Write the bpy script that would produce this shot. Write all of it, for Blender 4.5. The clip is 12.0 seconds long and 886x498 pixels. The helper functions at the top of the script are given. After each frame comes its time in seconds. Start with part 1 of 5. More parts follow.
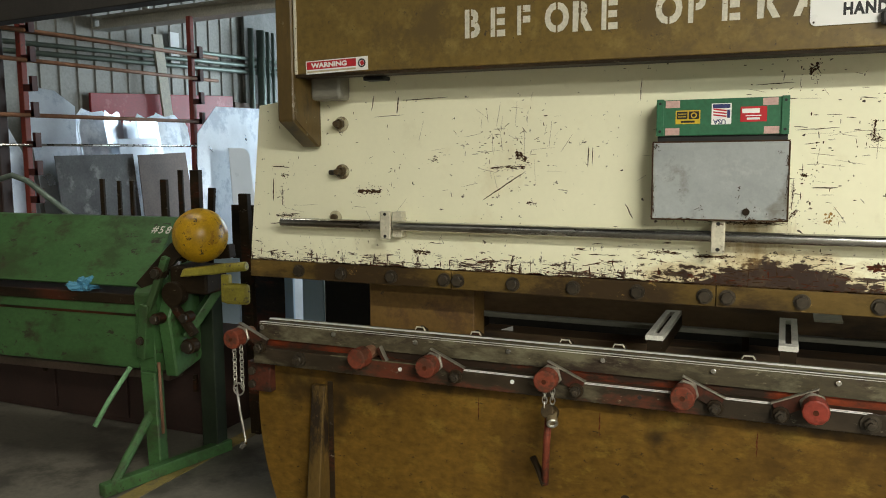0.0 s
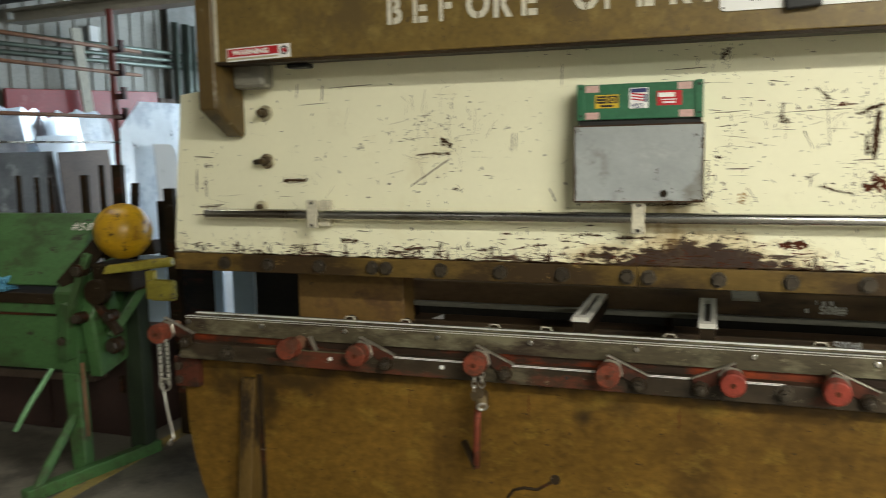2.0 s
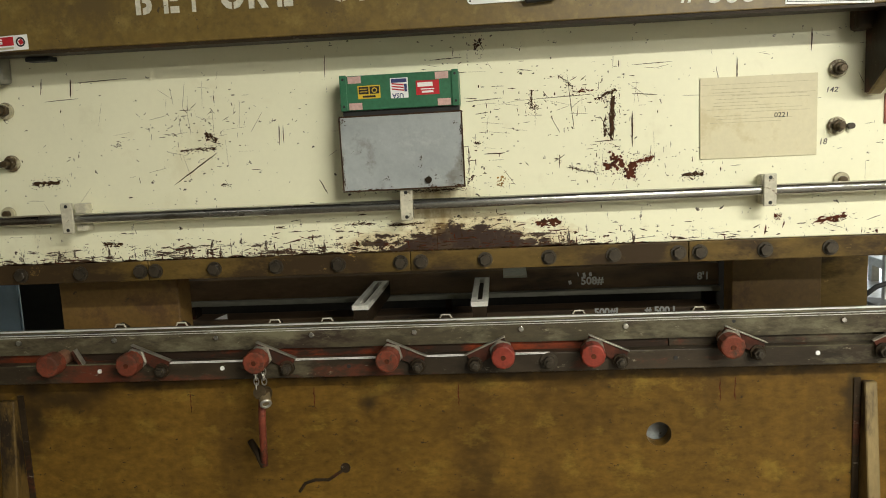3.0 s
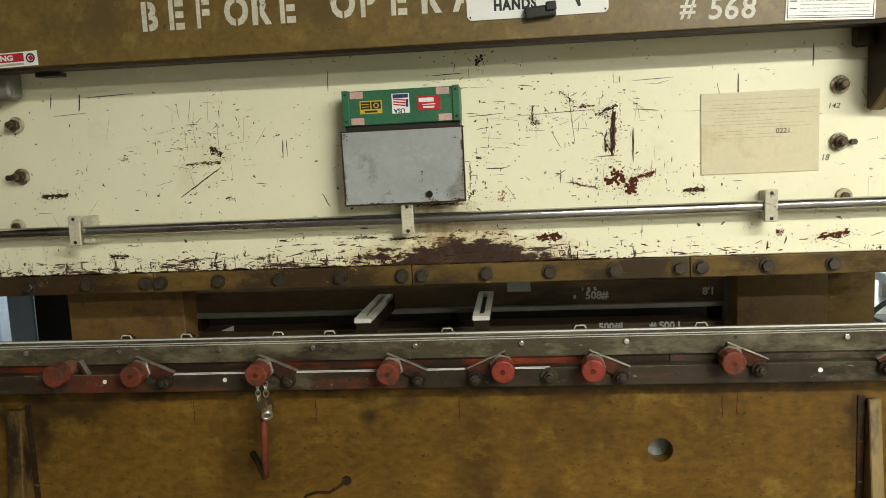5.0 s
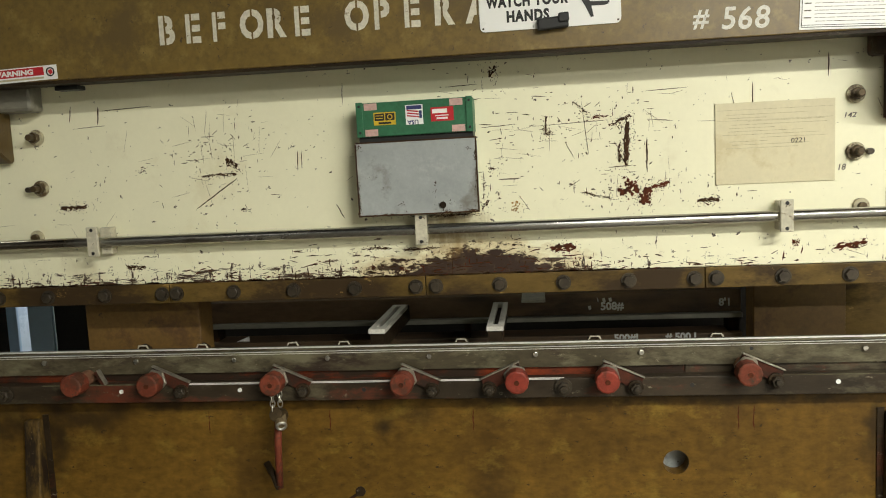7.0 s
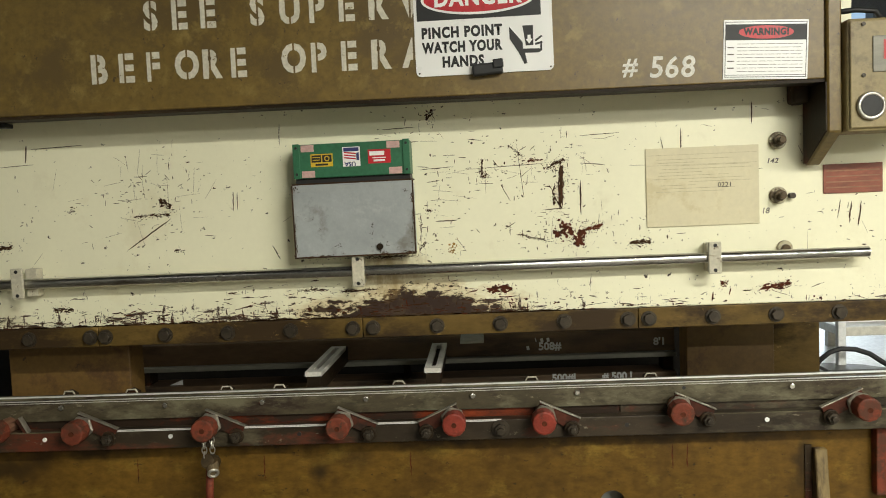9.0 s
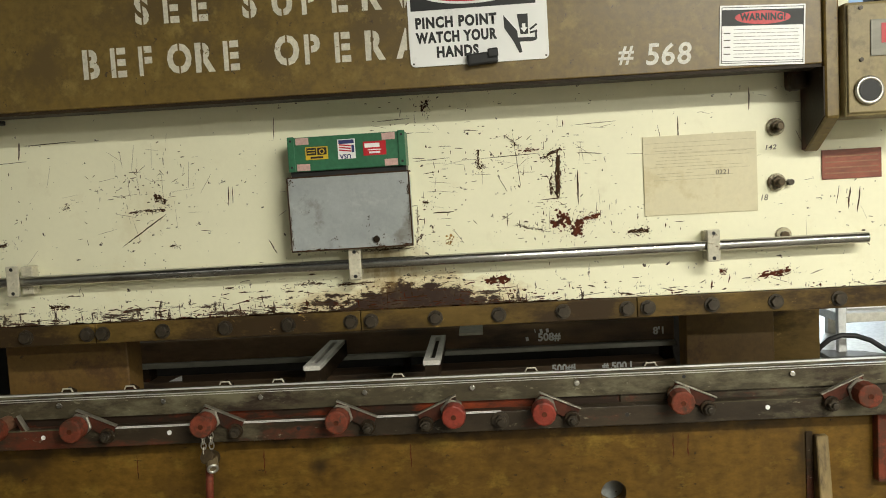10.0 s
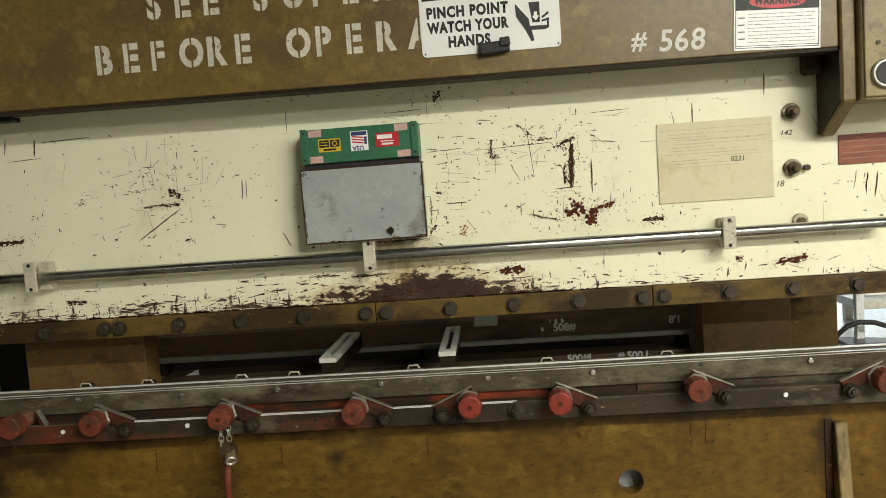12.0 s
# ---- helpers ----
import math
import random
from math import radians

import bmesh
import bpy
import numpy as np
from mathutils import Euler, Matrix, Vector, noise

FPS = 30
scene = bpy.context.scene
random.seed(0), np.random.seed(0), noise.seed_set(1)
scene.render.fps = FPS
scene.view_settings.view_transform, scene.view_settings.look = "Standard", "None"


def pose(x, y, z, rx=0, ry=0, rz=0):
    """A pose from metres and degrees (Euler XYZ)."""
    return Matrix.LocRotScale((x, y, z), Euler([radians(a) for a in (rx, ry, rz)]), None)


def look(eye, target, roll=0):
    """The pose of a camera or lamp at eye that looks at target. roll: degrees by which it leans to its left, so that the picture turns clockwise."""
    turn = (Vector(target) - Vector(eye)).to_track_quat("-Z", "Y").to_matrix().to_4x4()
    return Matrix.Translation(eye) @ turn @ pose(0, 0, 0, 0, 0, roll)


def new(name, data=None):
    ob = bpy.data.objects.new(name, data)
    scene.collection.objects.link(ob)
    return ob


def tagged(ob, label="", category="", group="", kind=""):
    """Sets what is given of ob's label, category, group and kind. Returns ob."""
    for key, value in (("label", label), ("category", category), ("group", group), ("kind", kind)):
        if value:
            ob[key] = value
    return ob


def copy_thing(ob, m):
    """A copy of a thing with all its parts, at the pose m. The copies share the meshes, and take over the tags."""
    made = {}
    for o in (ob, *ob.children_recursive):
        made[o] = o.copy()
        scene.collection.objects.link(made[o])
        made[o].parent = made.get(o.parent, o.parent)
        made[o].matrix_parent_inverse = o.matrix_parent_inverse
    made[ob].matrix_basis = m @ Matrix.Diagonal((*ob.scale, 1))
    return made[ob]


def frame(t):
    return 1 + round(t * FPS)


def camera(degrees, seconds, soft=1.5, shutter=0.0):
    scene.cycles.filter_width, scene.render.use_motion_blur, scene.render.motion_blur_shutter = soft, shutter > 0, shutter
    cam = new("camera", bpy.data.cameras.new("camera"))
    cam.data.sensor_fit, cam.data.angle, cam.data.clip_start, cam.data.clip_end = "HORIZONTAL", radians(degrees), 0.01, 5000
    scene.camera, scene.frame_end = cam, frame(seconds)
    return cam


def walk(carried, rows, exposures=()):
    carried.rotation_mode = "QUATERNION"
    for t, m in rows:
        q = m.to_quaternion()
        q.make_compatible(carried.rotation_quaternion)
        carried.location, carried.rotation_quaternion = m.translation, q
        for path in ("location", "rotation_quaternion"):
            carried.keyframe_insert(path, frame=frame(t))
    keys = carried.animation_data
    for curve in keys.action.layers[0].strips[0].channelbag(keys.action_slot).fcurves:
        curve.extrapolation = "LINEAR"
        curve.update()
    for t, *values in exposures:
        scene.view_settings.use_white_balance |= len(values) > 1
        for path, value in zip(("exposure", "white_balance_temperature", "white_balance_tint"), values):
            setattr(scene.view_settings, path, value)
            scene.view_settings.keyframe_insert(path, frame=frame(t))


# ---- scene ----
cam = camera(57.9, 12.0, soft=0.95, shutter=0.5)
PATH = [
    (0, (0.304, -2.214, 1.470), (-0.548, -0.204, 1.203), -0.3),
    (0.5, (0.306, -2.215, 1.472), (-0.527, -0.196, 1.208), -0.6),
    (1, (0.310, -2.214, 1.473), (-0.510, -0.191, 1.197), -0.9),
    (1.5, (0.315, -2.212, 1.464), (-0.486, -0.183, 1.181), -1.1),
    (2, (0.331, -2.213, 1.440), (-0.358, -0.142, 1.164), -0.9),
    (2.5, (0.383, -2.218, 1.428), (0.042, -0.063, 1.148), -2.0),
    (3, (0.411, -2.212, 1.433), (0.248, -0.040, 1.121), -2.7),
    (3.5, (0.422, -2.211, 1.438), (0.249, -0.041, 1.118), -2.4),
    (3.7, (0.425, -2.211, 1.438), (0.249, -0.043, 1.142), -2.5),
    (5.3, (0.465, -2.219, 1.438), (0.251, -0.047, 1.161), -2.5),
    (5.5, (0.468, -2.219, 1.438), (0.252, -0.047, 1.161), -2.5),
    (6, (0.473, -2.220, 1.436), (0.233, -0.050, 1.170), -2.6),
    (6.5, (0.468, -2.221, 1.434), (0.213, -0.051, 1.177), -2.7),
    (6.7, (0.468, -2.221, 1.434), (0.204, -0.052, 1.180), -2.6),
    (8.3, (0.484, -2.222, 1.439), (0.329, -0.037, 1.259), -3.3),
    (8.5, (0.485, -2.222, 1.440), (0.330, -0.037, 1.231), -2.5),
    (9, (0.491, -2.221, 1.444), (0.388, -0.028, 1.298), -2.4),
    (9.5, (0.494, -2.214, 1.444), (0.388, -0.022, 1.291), -3.0),
    (10, (0.497, -2.209, 1.440), (0.394, -0.017, 1.274), -3.2),
    (10.5, (0.497, -2.208, 1.438), (0.380, -0.018, 1.271), -3.5),
    (11, (0.499, -2.206, 1.437), (0.381, -0.017, 1.260), -3.8),
    (11.5, (0.501, -2.205, 1.439), (0.374, -0.016, 1.254), -3.8),
    (12, (0.493, -2.207, 1.433), (0.354, -0.019, 1.251), -4.0),
]
walk(cam, [(t, look(eye, target, roll)) for t, eye, target, roll in PATH], [(0, 0.1), (2.0, 0.1), (3.0, 0.0), (6.5, 0.0), (8.5, -0.08), (12, -0.08)])

# ---- world, lamps ----
world = bpy.data.worlds.new("world")
scene.world = world
world.use_nodes = True
wn = world.node_tree.nodes
sky = wn.new("ShaderNodeTexSky")
sky.sky_type, sky.sun_disc = "NISHITA", False
sky.sun_elevation, sky.sun_rotation = radians(40), radians(200)
world.node_tree.links.new(sky.outputs[0], wn["Background"].inputs[0])
wn["Background"].inputs[1].default_value = 0.12


def area(name, m, sx, sy, watts, colour):
    d = bpy.data.lights.new(name, "AREA")
    d.shape, d.size, d.size_y, d.energy, d.color = "RECTANGLE", sx, sy, watts, colour
    ob = new(name, d)
    ob.matrix_world = m
    return ob


TUBE = (1.0, 0.98, 0.86)
# First three: assumed overhead tubes; last three: fill added to brighten the hall.
LAMPS = [(2.4, -3.2, 3.1, 258), (6.4, -4.6, 3.4, 230), (4.2, -7.2, 3.4, 470), (-3.2, -5.0, 3.4, 20), (1.5, 3.4, 3.7, 18), (-3.0, 0.5, 3.6, 22)]
for lx, ly, lz, watts in LAMPS:
    area("tube_and_fill_light", pose(lx, ly, lz), 2.3, 0.28, watts, TUBE)
# daylight through assumed doorways in the far wall; area lamps stand in for the sky
area("daylight", look((-2.9, 8.3, 2.0), (-4.4, 3.5, 1.1)), 2.6, 3.0, 190, (0.72, 0.88, 1.0))
area("daylight", look((4.2, 8.3, 2.0), (3.0, 3.0, 0.8)), 2.6, 3.0, 230, (0.85, 0.95, 1.0))

# ---- materials ----


def mat(name, base, vary=0.2, scale=5.0, rough=0.5, metal=0.0, bump=0.15, fine=90.0, stain=None, chip=None, stretch=(1, 1, 1), spec=0.5, grain=0.25, deep=0.004, relief=None, stain2=None):
    """Base colour with blotches and grain; stain and chip: (colour, amount 0..1, scale)."""
    m = bpy.data.materials.new(name)
    m.use_nodes = True
    n, l = m.node_tree.nodes, m.node_tree.links
    b = n["Principled BSDF"]
    geo = n.new("ShaderNodeNewGeometry")
    mp = n.new("ShaderNodeMapping")
    mp.inputs["Scale"].default_value = stretch
    l.new(geo.outputs["Position"], mp.inputs["Vector"])

    def tex(s, detail=6.0, r=0.6):
        t = n.new("ShaderNodeTexNoise")
        t.inputs["Scale"].default_value, t.inputs["Detail"].default_value, t.inputs["Roughness"].default_value = s, detail, r
        l.new(mp.outputs[0], t.inputs["Vector"])
        return t.outputs["Fac"]

    def mix(f, a, c, kind="MIX"):
        x = n.new("ShaderNodeMix")
        x.data_type, x.blend_type = "RGBA", kind
        for k, v in ((0, f), (6, a), (7, c)):
            if isinstance(v, (tuple, list)):
                x.inputs[k].default_value = (*v[:3], 1)
            elif isinstance(v, (int, float)):
                x.inputs[k].default_value = v
            else:
                l.new(v, x.inputs[k])
        return x.outputs[2]

    def step(v, lo, hi):
        r = n.new("ShaderNodeMapRange")
        r.inputs[1].default_value, r.inputs[2].default_value = lo, hi
        l.new(v, r.inputs[0])
        return r.outputs[0]

    big, small = tex(scale), tex(fine, 4.0)
    col = mix(step(big, 0.3, 0.7), [c * (1 - vary) for c in base], [min(1, c * (1 + vary)) for c in base])
    col = mix(step(small, 0.3, 0.7), mix(grain, col, (0.0, 0.0, 0.0)), col)
    if stain:
        sc, am, ss = stain
        col = mix(step(tex(ss, 8.0, 0.7), 0.62 - 0.25 * am, 0.70 - 0.22 * am), col, sc)
    if stain2:
        sc, am, ss = stain2
        col = mix(step(tex(ss, 8.0, 0.7), 0.60 - 0.25 * am, 0.72 - 0.22 * am), col, sc)
    rr = n.new("ShaderNodeMapRange")
    rr.inputs[3].default_value, rr.inputs[4].default_value = max(0.02, rough - 0.1), min(1, rough + 0.12)
    l.new(big, rr.inputs[0])
    l.new(rr.outputs[0], b.inputs["Roughness"])
    if chip:
        cc, am, cs = chip
        col = mix(step(tex(cs, 9.0, 0.75), 0.635 - 0.16 * am, 0.65 - 0.16 * am), col, cc)
    l.new(col, b.inputs["Base Color"])
    b.inputs["Metallic"].default_value = metal
    b.inputs["Specular IOR Level"].default_value = spec
    bp = n.new("ShaderNodeBump")
    bp.inputs["Strength"].default_value, bp.inputs["Distance"].default_value = bump, deep
    l.new(tex(relief, 3.0) if relief else small, bp.inputs["Height"])
    l.new(bp.outputs[0], b.inputs["Normal"])
    return m


def cream_paint():
    """Old cream paint on the ram: scratches, chips, a ragged worn band along the lower edge and one rust patch."""
    m = mat("cream_paint", (0.845, 0.820, 0.600), 0.035, 2.5, 0.42, 0, 0.04, 60, stain=((0.78, 0.74, 0.52), 0.22, 3.0), grain=0.03)
    n, l = m.node_tree.nodes, m.node_tree.links
    b = n["Principled BSDF"]
    old = b.inputs["Base Color"].links[0].from_socket
    geo = n.new("ShaderNodeNewGeometry")
    sep = n.new("ShaderNodeSeparateXYZ")
    l.new(geo.outputs["Position"], sep.inputs[0])

    def calc(op, a, c=0.0, d=0.0):
        x = n.new("ShaderNodeMath")
        x.operation = op
        for k, v in enumerate((a, c, d)):
            if isinstance(v, (int, float)):
                x.inputs[k].default_value = v
            else:
                l.new(v, x.inputs[k])
        return x.outputs[0]

    def noise_at(s, stretch, detail=8.0, r=0.7):
        mp = n.new("ShaderNodeMapping")
        mp.inputs["Scale"].default_value = stretch
        l.new(geo.outputs["Position"], mp.inputs[0])
        t = n.new("ShaderNodeTexNoise")
        t.inputs["Scale"].default_value, t.inputs["Detail"].default_value, t.inputs["Roughness"].default_value = s, detail, r
        l.new(mp.outputs[0], t.inputs["Vector"])
        return t.outputs["Fac"]

    def ramp(v, lo, hi):
        r = n.new("ShaderNodeMapRange")
        r.inputs[1].default_value, r.inputs[2].default_value = lo, hi
        l.new(v, r.inputs[0])
        return r.outputs[0]

    def mix(f, a, c):
        x = n.new("ShaderNodeMix")
        x.data_type = "RGBA"
        l.new(f, x.inputs[0])
        l.new(a, x.inputs[6])
        x.inputs[7].default_value = (*c, 1)
        return x.outputs[2]

    side = calc("ADD", calc("MULTIPLY", ramp(sep.outputs["X"], 1.0, 0.45), 0.45), 0.55)
    low = calc("MULTIPLY", ramp(sep.outputs["Z"], 1.225, 1.11), side)
    # scuffs: long thin horizontal marks, thickest along the lower edge
    scuff = calc("ADD", noise_at(26, (0.25, 1, 1.6), 9, 0.75), calc("MULTIPLY", low, 0.152))
    fleck = calc("ADD", noise_at(52, (0.7, 1, 1.0), 6, 0.62), calc("MULTIPLY", low, 0.02))
    area_m = noise_at(3.2, (1, 1, 1), 3, 0.5)
    fleck = calc("ADD", fleck, calc("MULTIPLY", area_m, 0.16))
    # rust patch with its own shape round the middle bracket
    dx = calc("DIVIDE", calc("SUBTRACT", sep.outputs["X"], 0.30), 0.36)
    dz = calc("DIVIDE", calc("SUBTRACT", sep.outputs["Z"], 1.105), 0.105)
    dist = calc("ADD", calc("MULTIPLY", dx, dx), calc("MULTIPLY", dz, dz))
    rust = calc("SUBTRACT", calc("ADD", noise_at(9, (0.5, 1, 1.3), 9, 0.72), calc("MULTIPLY", noise_at(40, (0.6, 1, 1), 6, 0.7), 0.35)), calc("MULTIPLY", dist, 0.38))
    col = mix(calc("MULTIPLY", ramp(rust, 0.28, 0.42), 0.55), old, (0.50, 0.36, 0.16))
    col = mix(ramp(rust, 0.43, 0.46), col, (0.027, 0.011, 0.005))
    # brown drip stain between the box's corner and the rust patch
    ex = calc("DIVIDE", calc("SUBTRACT", sep.outputs["X"], 0.235), 0.11)
    ez = calc("DIVIDE", calc("SUBTRACT", sep.outputs["Z"], 1.235), 0.085)
    drip = calc("SUBTRACT", noise_at(11, (1.5, 1, 0.6), 8, 0.7), calc("MULTIPLY", calc("ADD", calc("MULTIPLY", ex, ex), calc("MULTIPLY", ez, ez)), 0.28))
    col = mix(calc("MULTIPLY", ramp(drip, 0.25, 0.50), 0.75), col, (0.30, 0.19, 0.065))
    col = mix(ramp(drip, 0.56, 0.60), col, (0.055, 0.027, 0.012))
    tick = calc("ADD", noise_at(34, (1.4, 1, 0.5), 9, 0.75), calc("MULTIPLY", low, 0.115))
    dirt = calc("ADD", noise_at(5, (1, 1, 0.8), 6, 0.65), calc("MULTIPLY", low, 0.12))
    col = mix(calc("MULTIPLY", ramp(dirt, 0.60, 0.78), 0.35), col, (0.42, 0.33, 0.17))
    col = mix(ramp(fleck, 0.736, 0.751), col, (0.045, 0.028, 0.016))
    col = mix(ramp(tick, 0.655, 0.669), col, (0.05, 0.03, 0.018))
    col = mix(ramp(scuff, 0.673, 0.686), col, (0.05, 0.027, 0.014))
    l.new(col, b.inputs["Base Color"])
    return m


M_CREAM = cream_paint()


def bed_paint():
    """Ochre-brown paint with soft oily stains of their own shape, painted shade and long rubbed streaks."""
    m = mat("brown_paint", (0.172, 0.092, 0.014), 0.26, 2.6, 0.46, 0, 0.12, 45, stain=((0.070, 0.036, 0.006), 0.44, 1.7), chip=((0.040, 0.024, 0.010), 0.15, 46), stretch=(0.6, 1, 1), stain2=((0.20, 0.125, 0.020), 0.22, 12), grain=0.5, spec=0.22)
    n, l = m.node_tree.nodes, m.node_tree.links
    b = n["Principled BSDF"]
    col = b.inputs["Base Color"].links[0].from_socket
    geo = n.new("ShaderNodeNewGeometry")
    warp = n.new("ShaderNodeTexNoise")
    warp.inputs["Scale"].default_value, warp.inputs["Detail"].default_value = 14.0, 7.0
    l.new(geo.outputs["Position"], warp.inputs["Vector"])

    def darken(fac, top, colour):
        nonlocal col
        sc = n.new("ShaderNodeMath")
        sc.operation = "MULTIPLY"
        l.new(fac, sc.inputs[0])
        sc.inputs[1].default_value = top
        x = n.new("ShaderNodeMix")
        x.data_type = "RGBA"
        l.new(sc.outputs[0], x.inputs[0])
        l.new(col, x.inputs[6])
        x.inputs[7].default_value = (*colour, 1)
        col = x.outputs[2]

    for cx, cz, rx, rz, top in BED_STAINS_SHADE:
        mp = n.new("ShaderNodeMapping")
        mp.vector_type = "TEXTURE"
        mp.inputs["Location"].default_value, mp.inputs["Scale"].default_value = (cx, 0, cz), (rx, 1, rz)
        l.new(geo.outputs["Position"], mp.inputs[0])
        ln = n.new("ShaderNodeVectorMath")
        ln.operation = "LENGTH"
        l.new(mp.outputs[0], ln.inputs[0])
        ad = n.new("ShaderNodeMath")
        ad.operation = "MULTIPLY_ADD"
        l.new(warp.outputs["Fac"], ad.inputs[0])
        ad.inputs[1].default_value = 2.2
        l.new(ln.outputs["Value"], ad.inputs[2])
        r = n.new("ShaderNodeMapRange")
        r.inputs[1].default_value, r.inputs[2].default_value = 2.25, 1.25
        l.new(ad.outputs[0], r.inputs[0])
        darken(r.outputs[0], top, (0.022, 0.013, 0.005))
    mp = n.new("ShaderNodeMapping")
    mp.inputs["Scale"].default_value = (1, 1, 0.22)
    l.new(geo.outputs["Position"], mp.inputs[0])
    t = n.new("ShaderNodeTexNoise")
    t.inputs["Scale"].default_value, t.inputs["Detail"].default_value, t.inputs["Roughness"].default_value = 6.5, 8.0, 0.65
    l.new(mp.outputs[0], t.inputs["Vector"])
    r = n.new("ShaderNodeMapRange")
    r.inputs[1].default_value, r.inputs[2].default_value = 0.50, 0.72
    l.new(t.outputs["Fac"], r.inputs[0])
    darken(r.outputs[0], 0.55, (0.060, 0.032, 0.008))
    l.new(col, b.inputs["Base Color"])
    return m


# Oily stains; those under the rail and beside the ribs also paint shade.
BED_STAINS_SHADE = ((0.012, 0.675, 0.034, 0.046, 0.9), (0.115, 0.71, 0.06, 0.03, 0.6), (-1.00, 0.66, 0.06, 0.15, 0.9), (-0.90, 0.71, 0.14, 0.055, 0.8), (-0.62, 0.752, 0.30, 0.030, 0.9), (-0.12, 0.757, 0.22, 0.024, 0.9), (0.40, 0.755, 0.30, 0.030, 0.9), (0.95, 0.752, 0.25, 0.026, 0.85), (1.22, 0.745, 0.12, 0.034, 0.85), (1.36, 0.66, 0.035, 0.15, 0.85), (0.33, 0.46, 0.06, 0.12, 0.4), (-0.30, 0.60, 0.04, 0.16, 0.35), (-1.17, 0.70, 0.09, 0.10, 0.8))
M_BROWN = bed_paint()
M_BEAM = mat("ochre_beam_paint", (0.180, 0.115, 0.022), 0.12, 2.0, 0.42, 0, 0.08, 70, stain=((0.105, 0.067, 0.017), 0.34, 3), chip=((0.05, 0.03, 0.015), 0.02, 38), stain2=((0.23, 0.16, 0.04), 0.2, 14), grain=0.35, spec=0.65)
M_BAND = mat("band_paint_worn", (0.150, 0.094, 0.024), 0.4, 7, 0.5, 0.0, 0.2, 60, stain=((0.040, 0.024, 0.010), 0.66, 3.4), chip=((0.25, 0.16, 0.05), 0.05, 24), stretch=(0.5, 1, 1), spec=0.2)
M_STEEL = mat("worn_steel", (0.078, 0.063, 0.036), 0.5, 9, 0.5, 0.0, 0.25, 120, stain=((0.030, 0.019, 0.012), 0.45, 9), chip=((0.20, 0.18, 0.12), 0.10, 60), stretch=(0.4, 1, 1), spec=0.3, stain2=((0.150, 0.135, 0.082), 0.5, 13))
M_DARKST = mat("dark_oily_steel", (0.029, 0.019, 0.010), 0.5, 8, 0.5, 0.0, 0.2, 80, stain=((0.070, 0.022, 0.011), 0.28, 5), chip=((0.15, 0.125, 0.09), 0.06, 50), stretch=(0.4, 1, 1), spec=0.15)
M_RAIL = mat("rubbed_rail_steel", (0.040, 0.028, 0.016), 0.5, 9, 0.48, 0.0, 0.25, 90, stain=((0.115, 0.028, 0.013), 0.34, 4.5), stain2=((0.105, 0.090, 0.055), 0.26, 10), chip=((0.19, 0.165, 0.12), 0.09, 48), stretch=(0.45, 1, 1), spec=0.3)
M_BRIGHT = mat("bright_machined_steel", (0.72, 0.70, 0.65), 0.12, 12, 0.26, 1.0, 0.05, 160, stretch=(0.2, 1, 1))
M_ROD = mat("polished_rod", (0.56, 0.55, 0.52), 0.15, 6, 0.25, 1.0, 0.04, 150, stain=((0.25, 0.22, 0.18), 0.3, 5), stretch=(0.3, 1, 1))
M_REDNEW = mat("red_screw_paint", (0.25, 0.038, 0.022), 0.25, 18, 0.5, 0, 0.3, 120, stain=((0.12, 0.026, 0.014), 0.3, 24), chip=((0.06, 0.035, 0.022), 0.10, 60), spec=0.3)
M_RED = mat("worn_red_paint", (0.19, 0.044, 0.022), 0.3, 18, 0.6, 0, 0.3, 120, stain=((0.085, 0.032, 0.018), 0.55, 24), chip=((0.06, 0.035, 0.022), 0.16, 60), spec=0.25)
M_ORANGE = mat("red_lead_paint", (0.19, 0.033, 0.010), 0.4, 6, 0.5, 0, 0.2, 90, stain=((0.026, 0.016, 0.010), 0.76, 4), stretch=(0.4, 1, 1), spec=0.2)
M_ARM = mat("dark_red_arm_paint", (0.075, 0.022, 0.012), 0.5, 14, 0.55, 0, 0.2, 90, stain=((0.03, 0.018, 0.012), 0.5, 16), spec=0.2)
M_NUT = mat("greasy_nut_steel", (0.052, 0.040, 0.026), 0.4, 30, 0.42, 0.3, 0.2, 140)
M_GALV = mat("zinc_steel", (0.62, 0.60, 0.54), 0.15, 20, 0.35, 0.9, 0.1, 140)
M_PALE = mat("pale_bracket_paint", (0.60, 0.56, 0.43), 0.12, 20, 0.5, 0, 0.15, 120, chip=((0.12, 0.08, 0.05), 0.18, 50))
M_GREEN = mat("box_green_paint", (0.028, 0.145, 0.068), 0.12, 10, 0.45, 0, 0.1, 120)
M_GREY = mat("grey_box_paint", (0.37, 0.395, 0.395), 0.12, 9, 0.38, 0.05, 0.1, 90, stain=((0.20, 0.195, 0.17), 0.50, 5), chip=((0.06, 0.04, 0.03), 0.012, 26), grain=0.10, stain2=((0.44, 0.46, 0.45), 0.2, 13))
M_WHITE = mat("white_enamel", (0.86, 0.86, 0.84), 0.02, 8, 0.3, 0, 0.01, 100, grain=0.0)
M_LETTER = mat("stencil_white", (0.70, 0.66, 0.54), 0.10, 14, 0.6, 0, 0.05, 120, chip=((0.165, 0.110, 0.028), 0.05, 38))
M_CHALK = mat("chalk", (0.80, 0.78, 0.70), 0.1, 40, 0.9, 0, 0.05, 150, chip=((0.165, 0.110, 0.028), 0.03, 120))
M_BLACK = mat("black_print", (0.012, 0.012, 0.012), 0.2, 20, 0.5, 0, 0.02, 100)
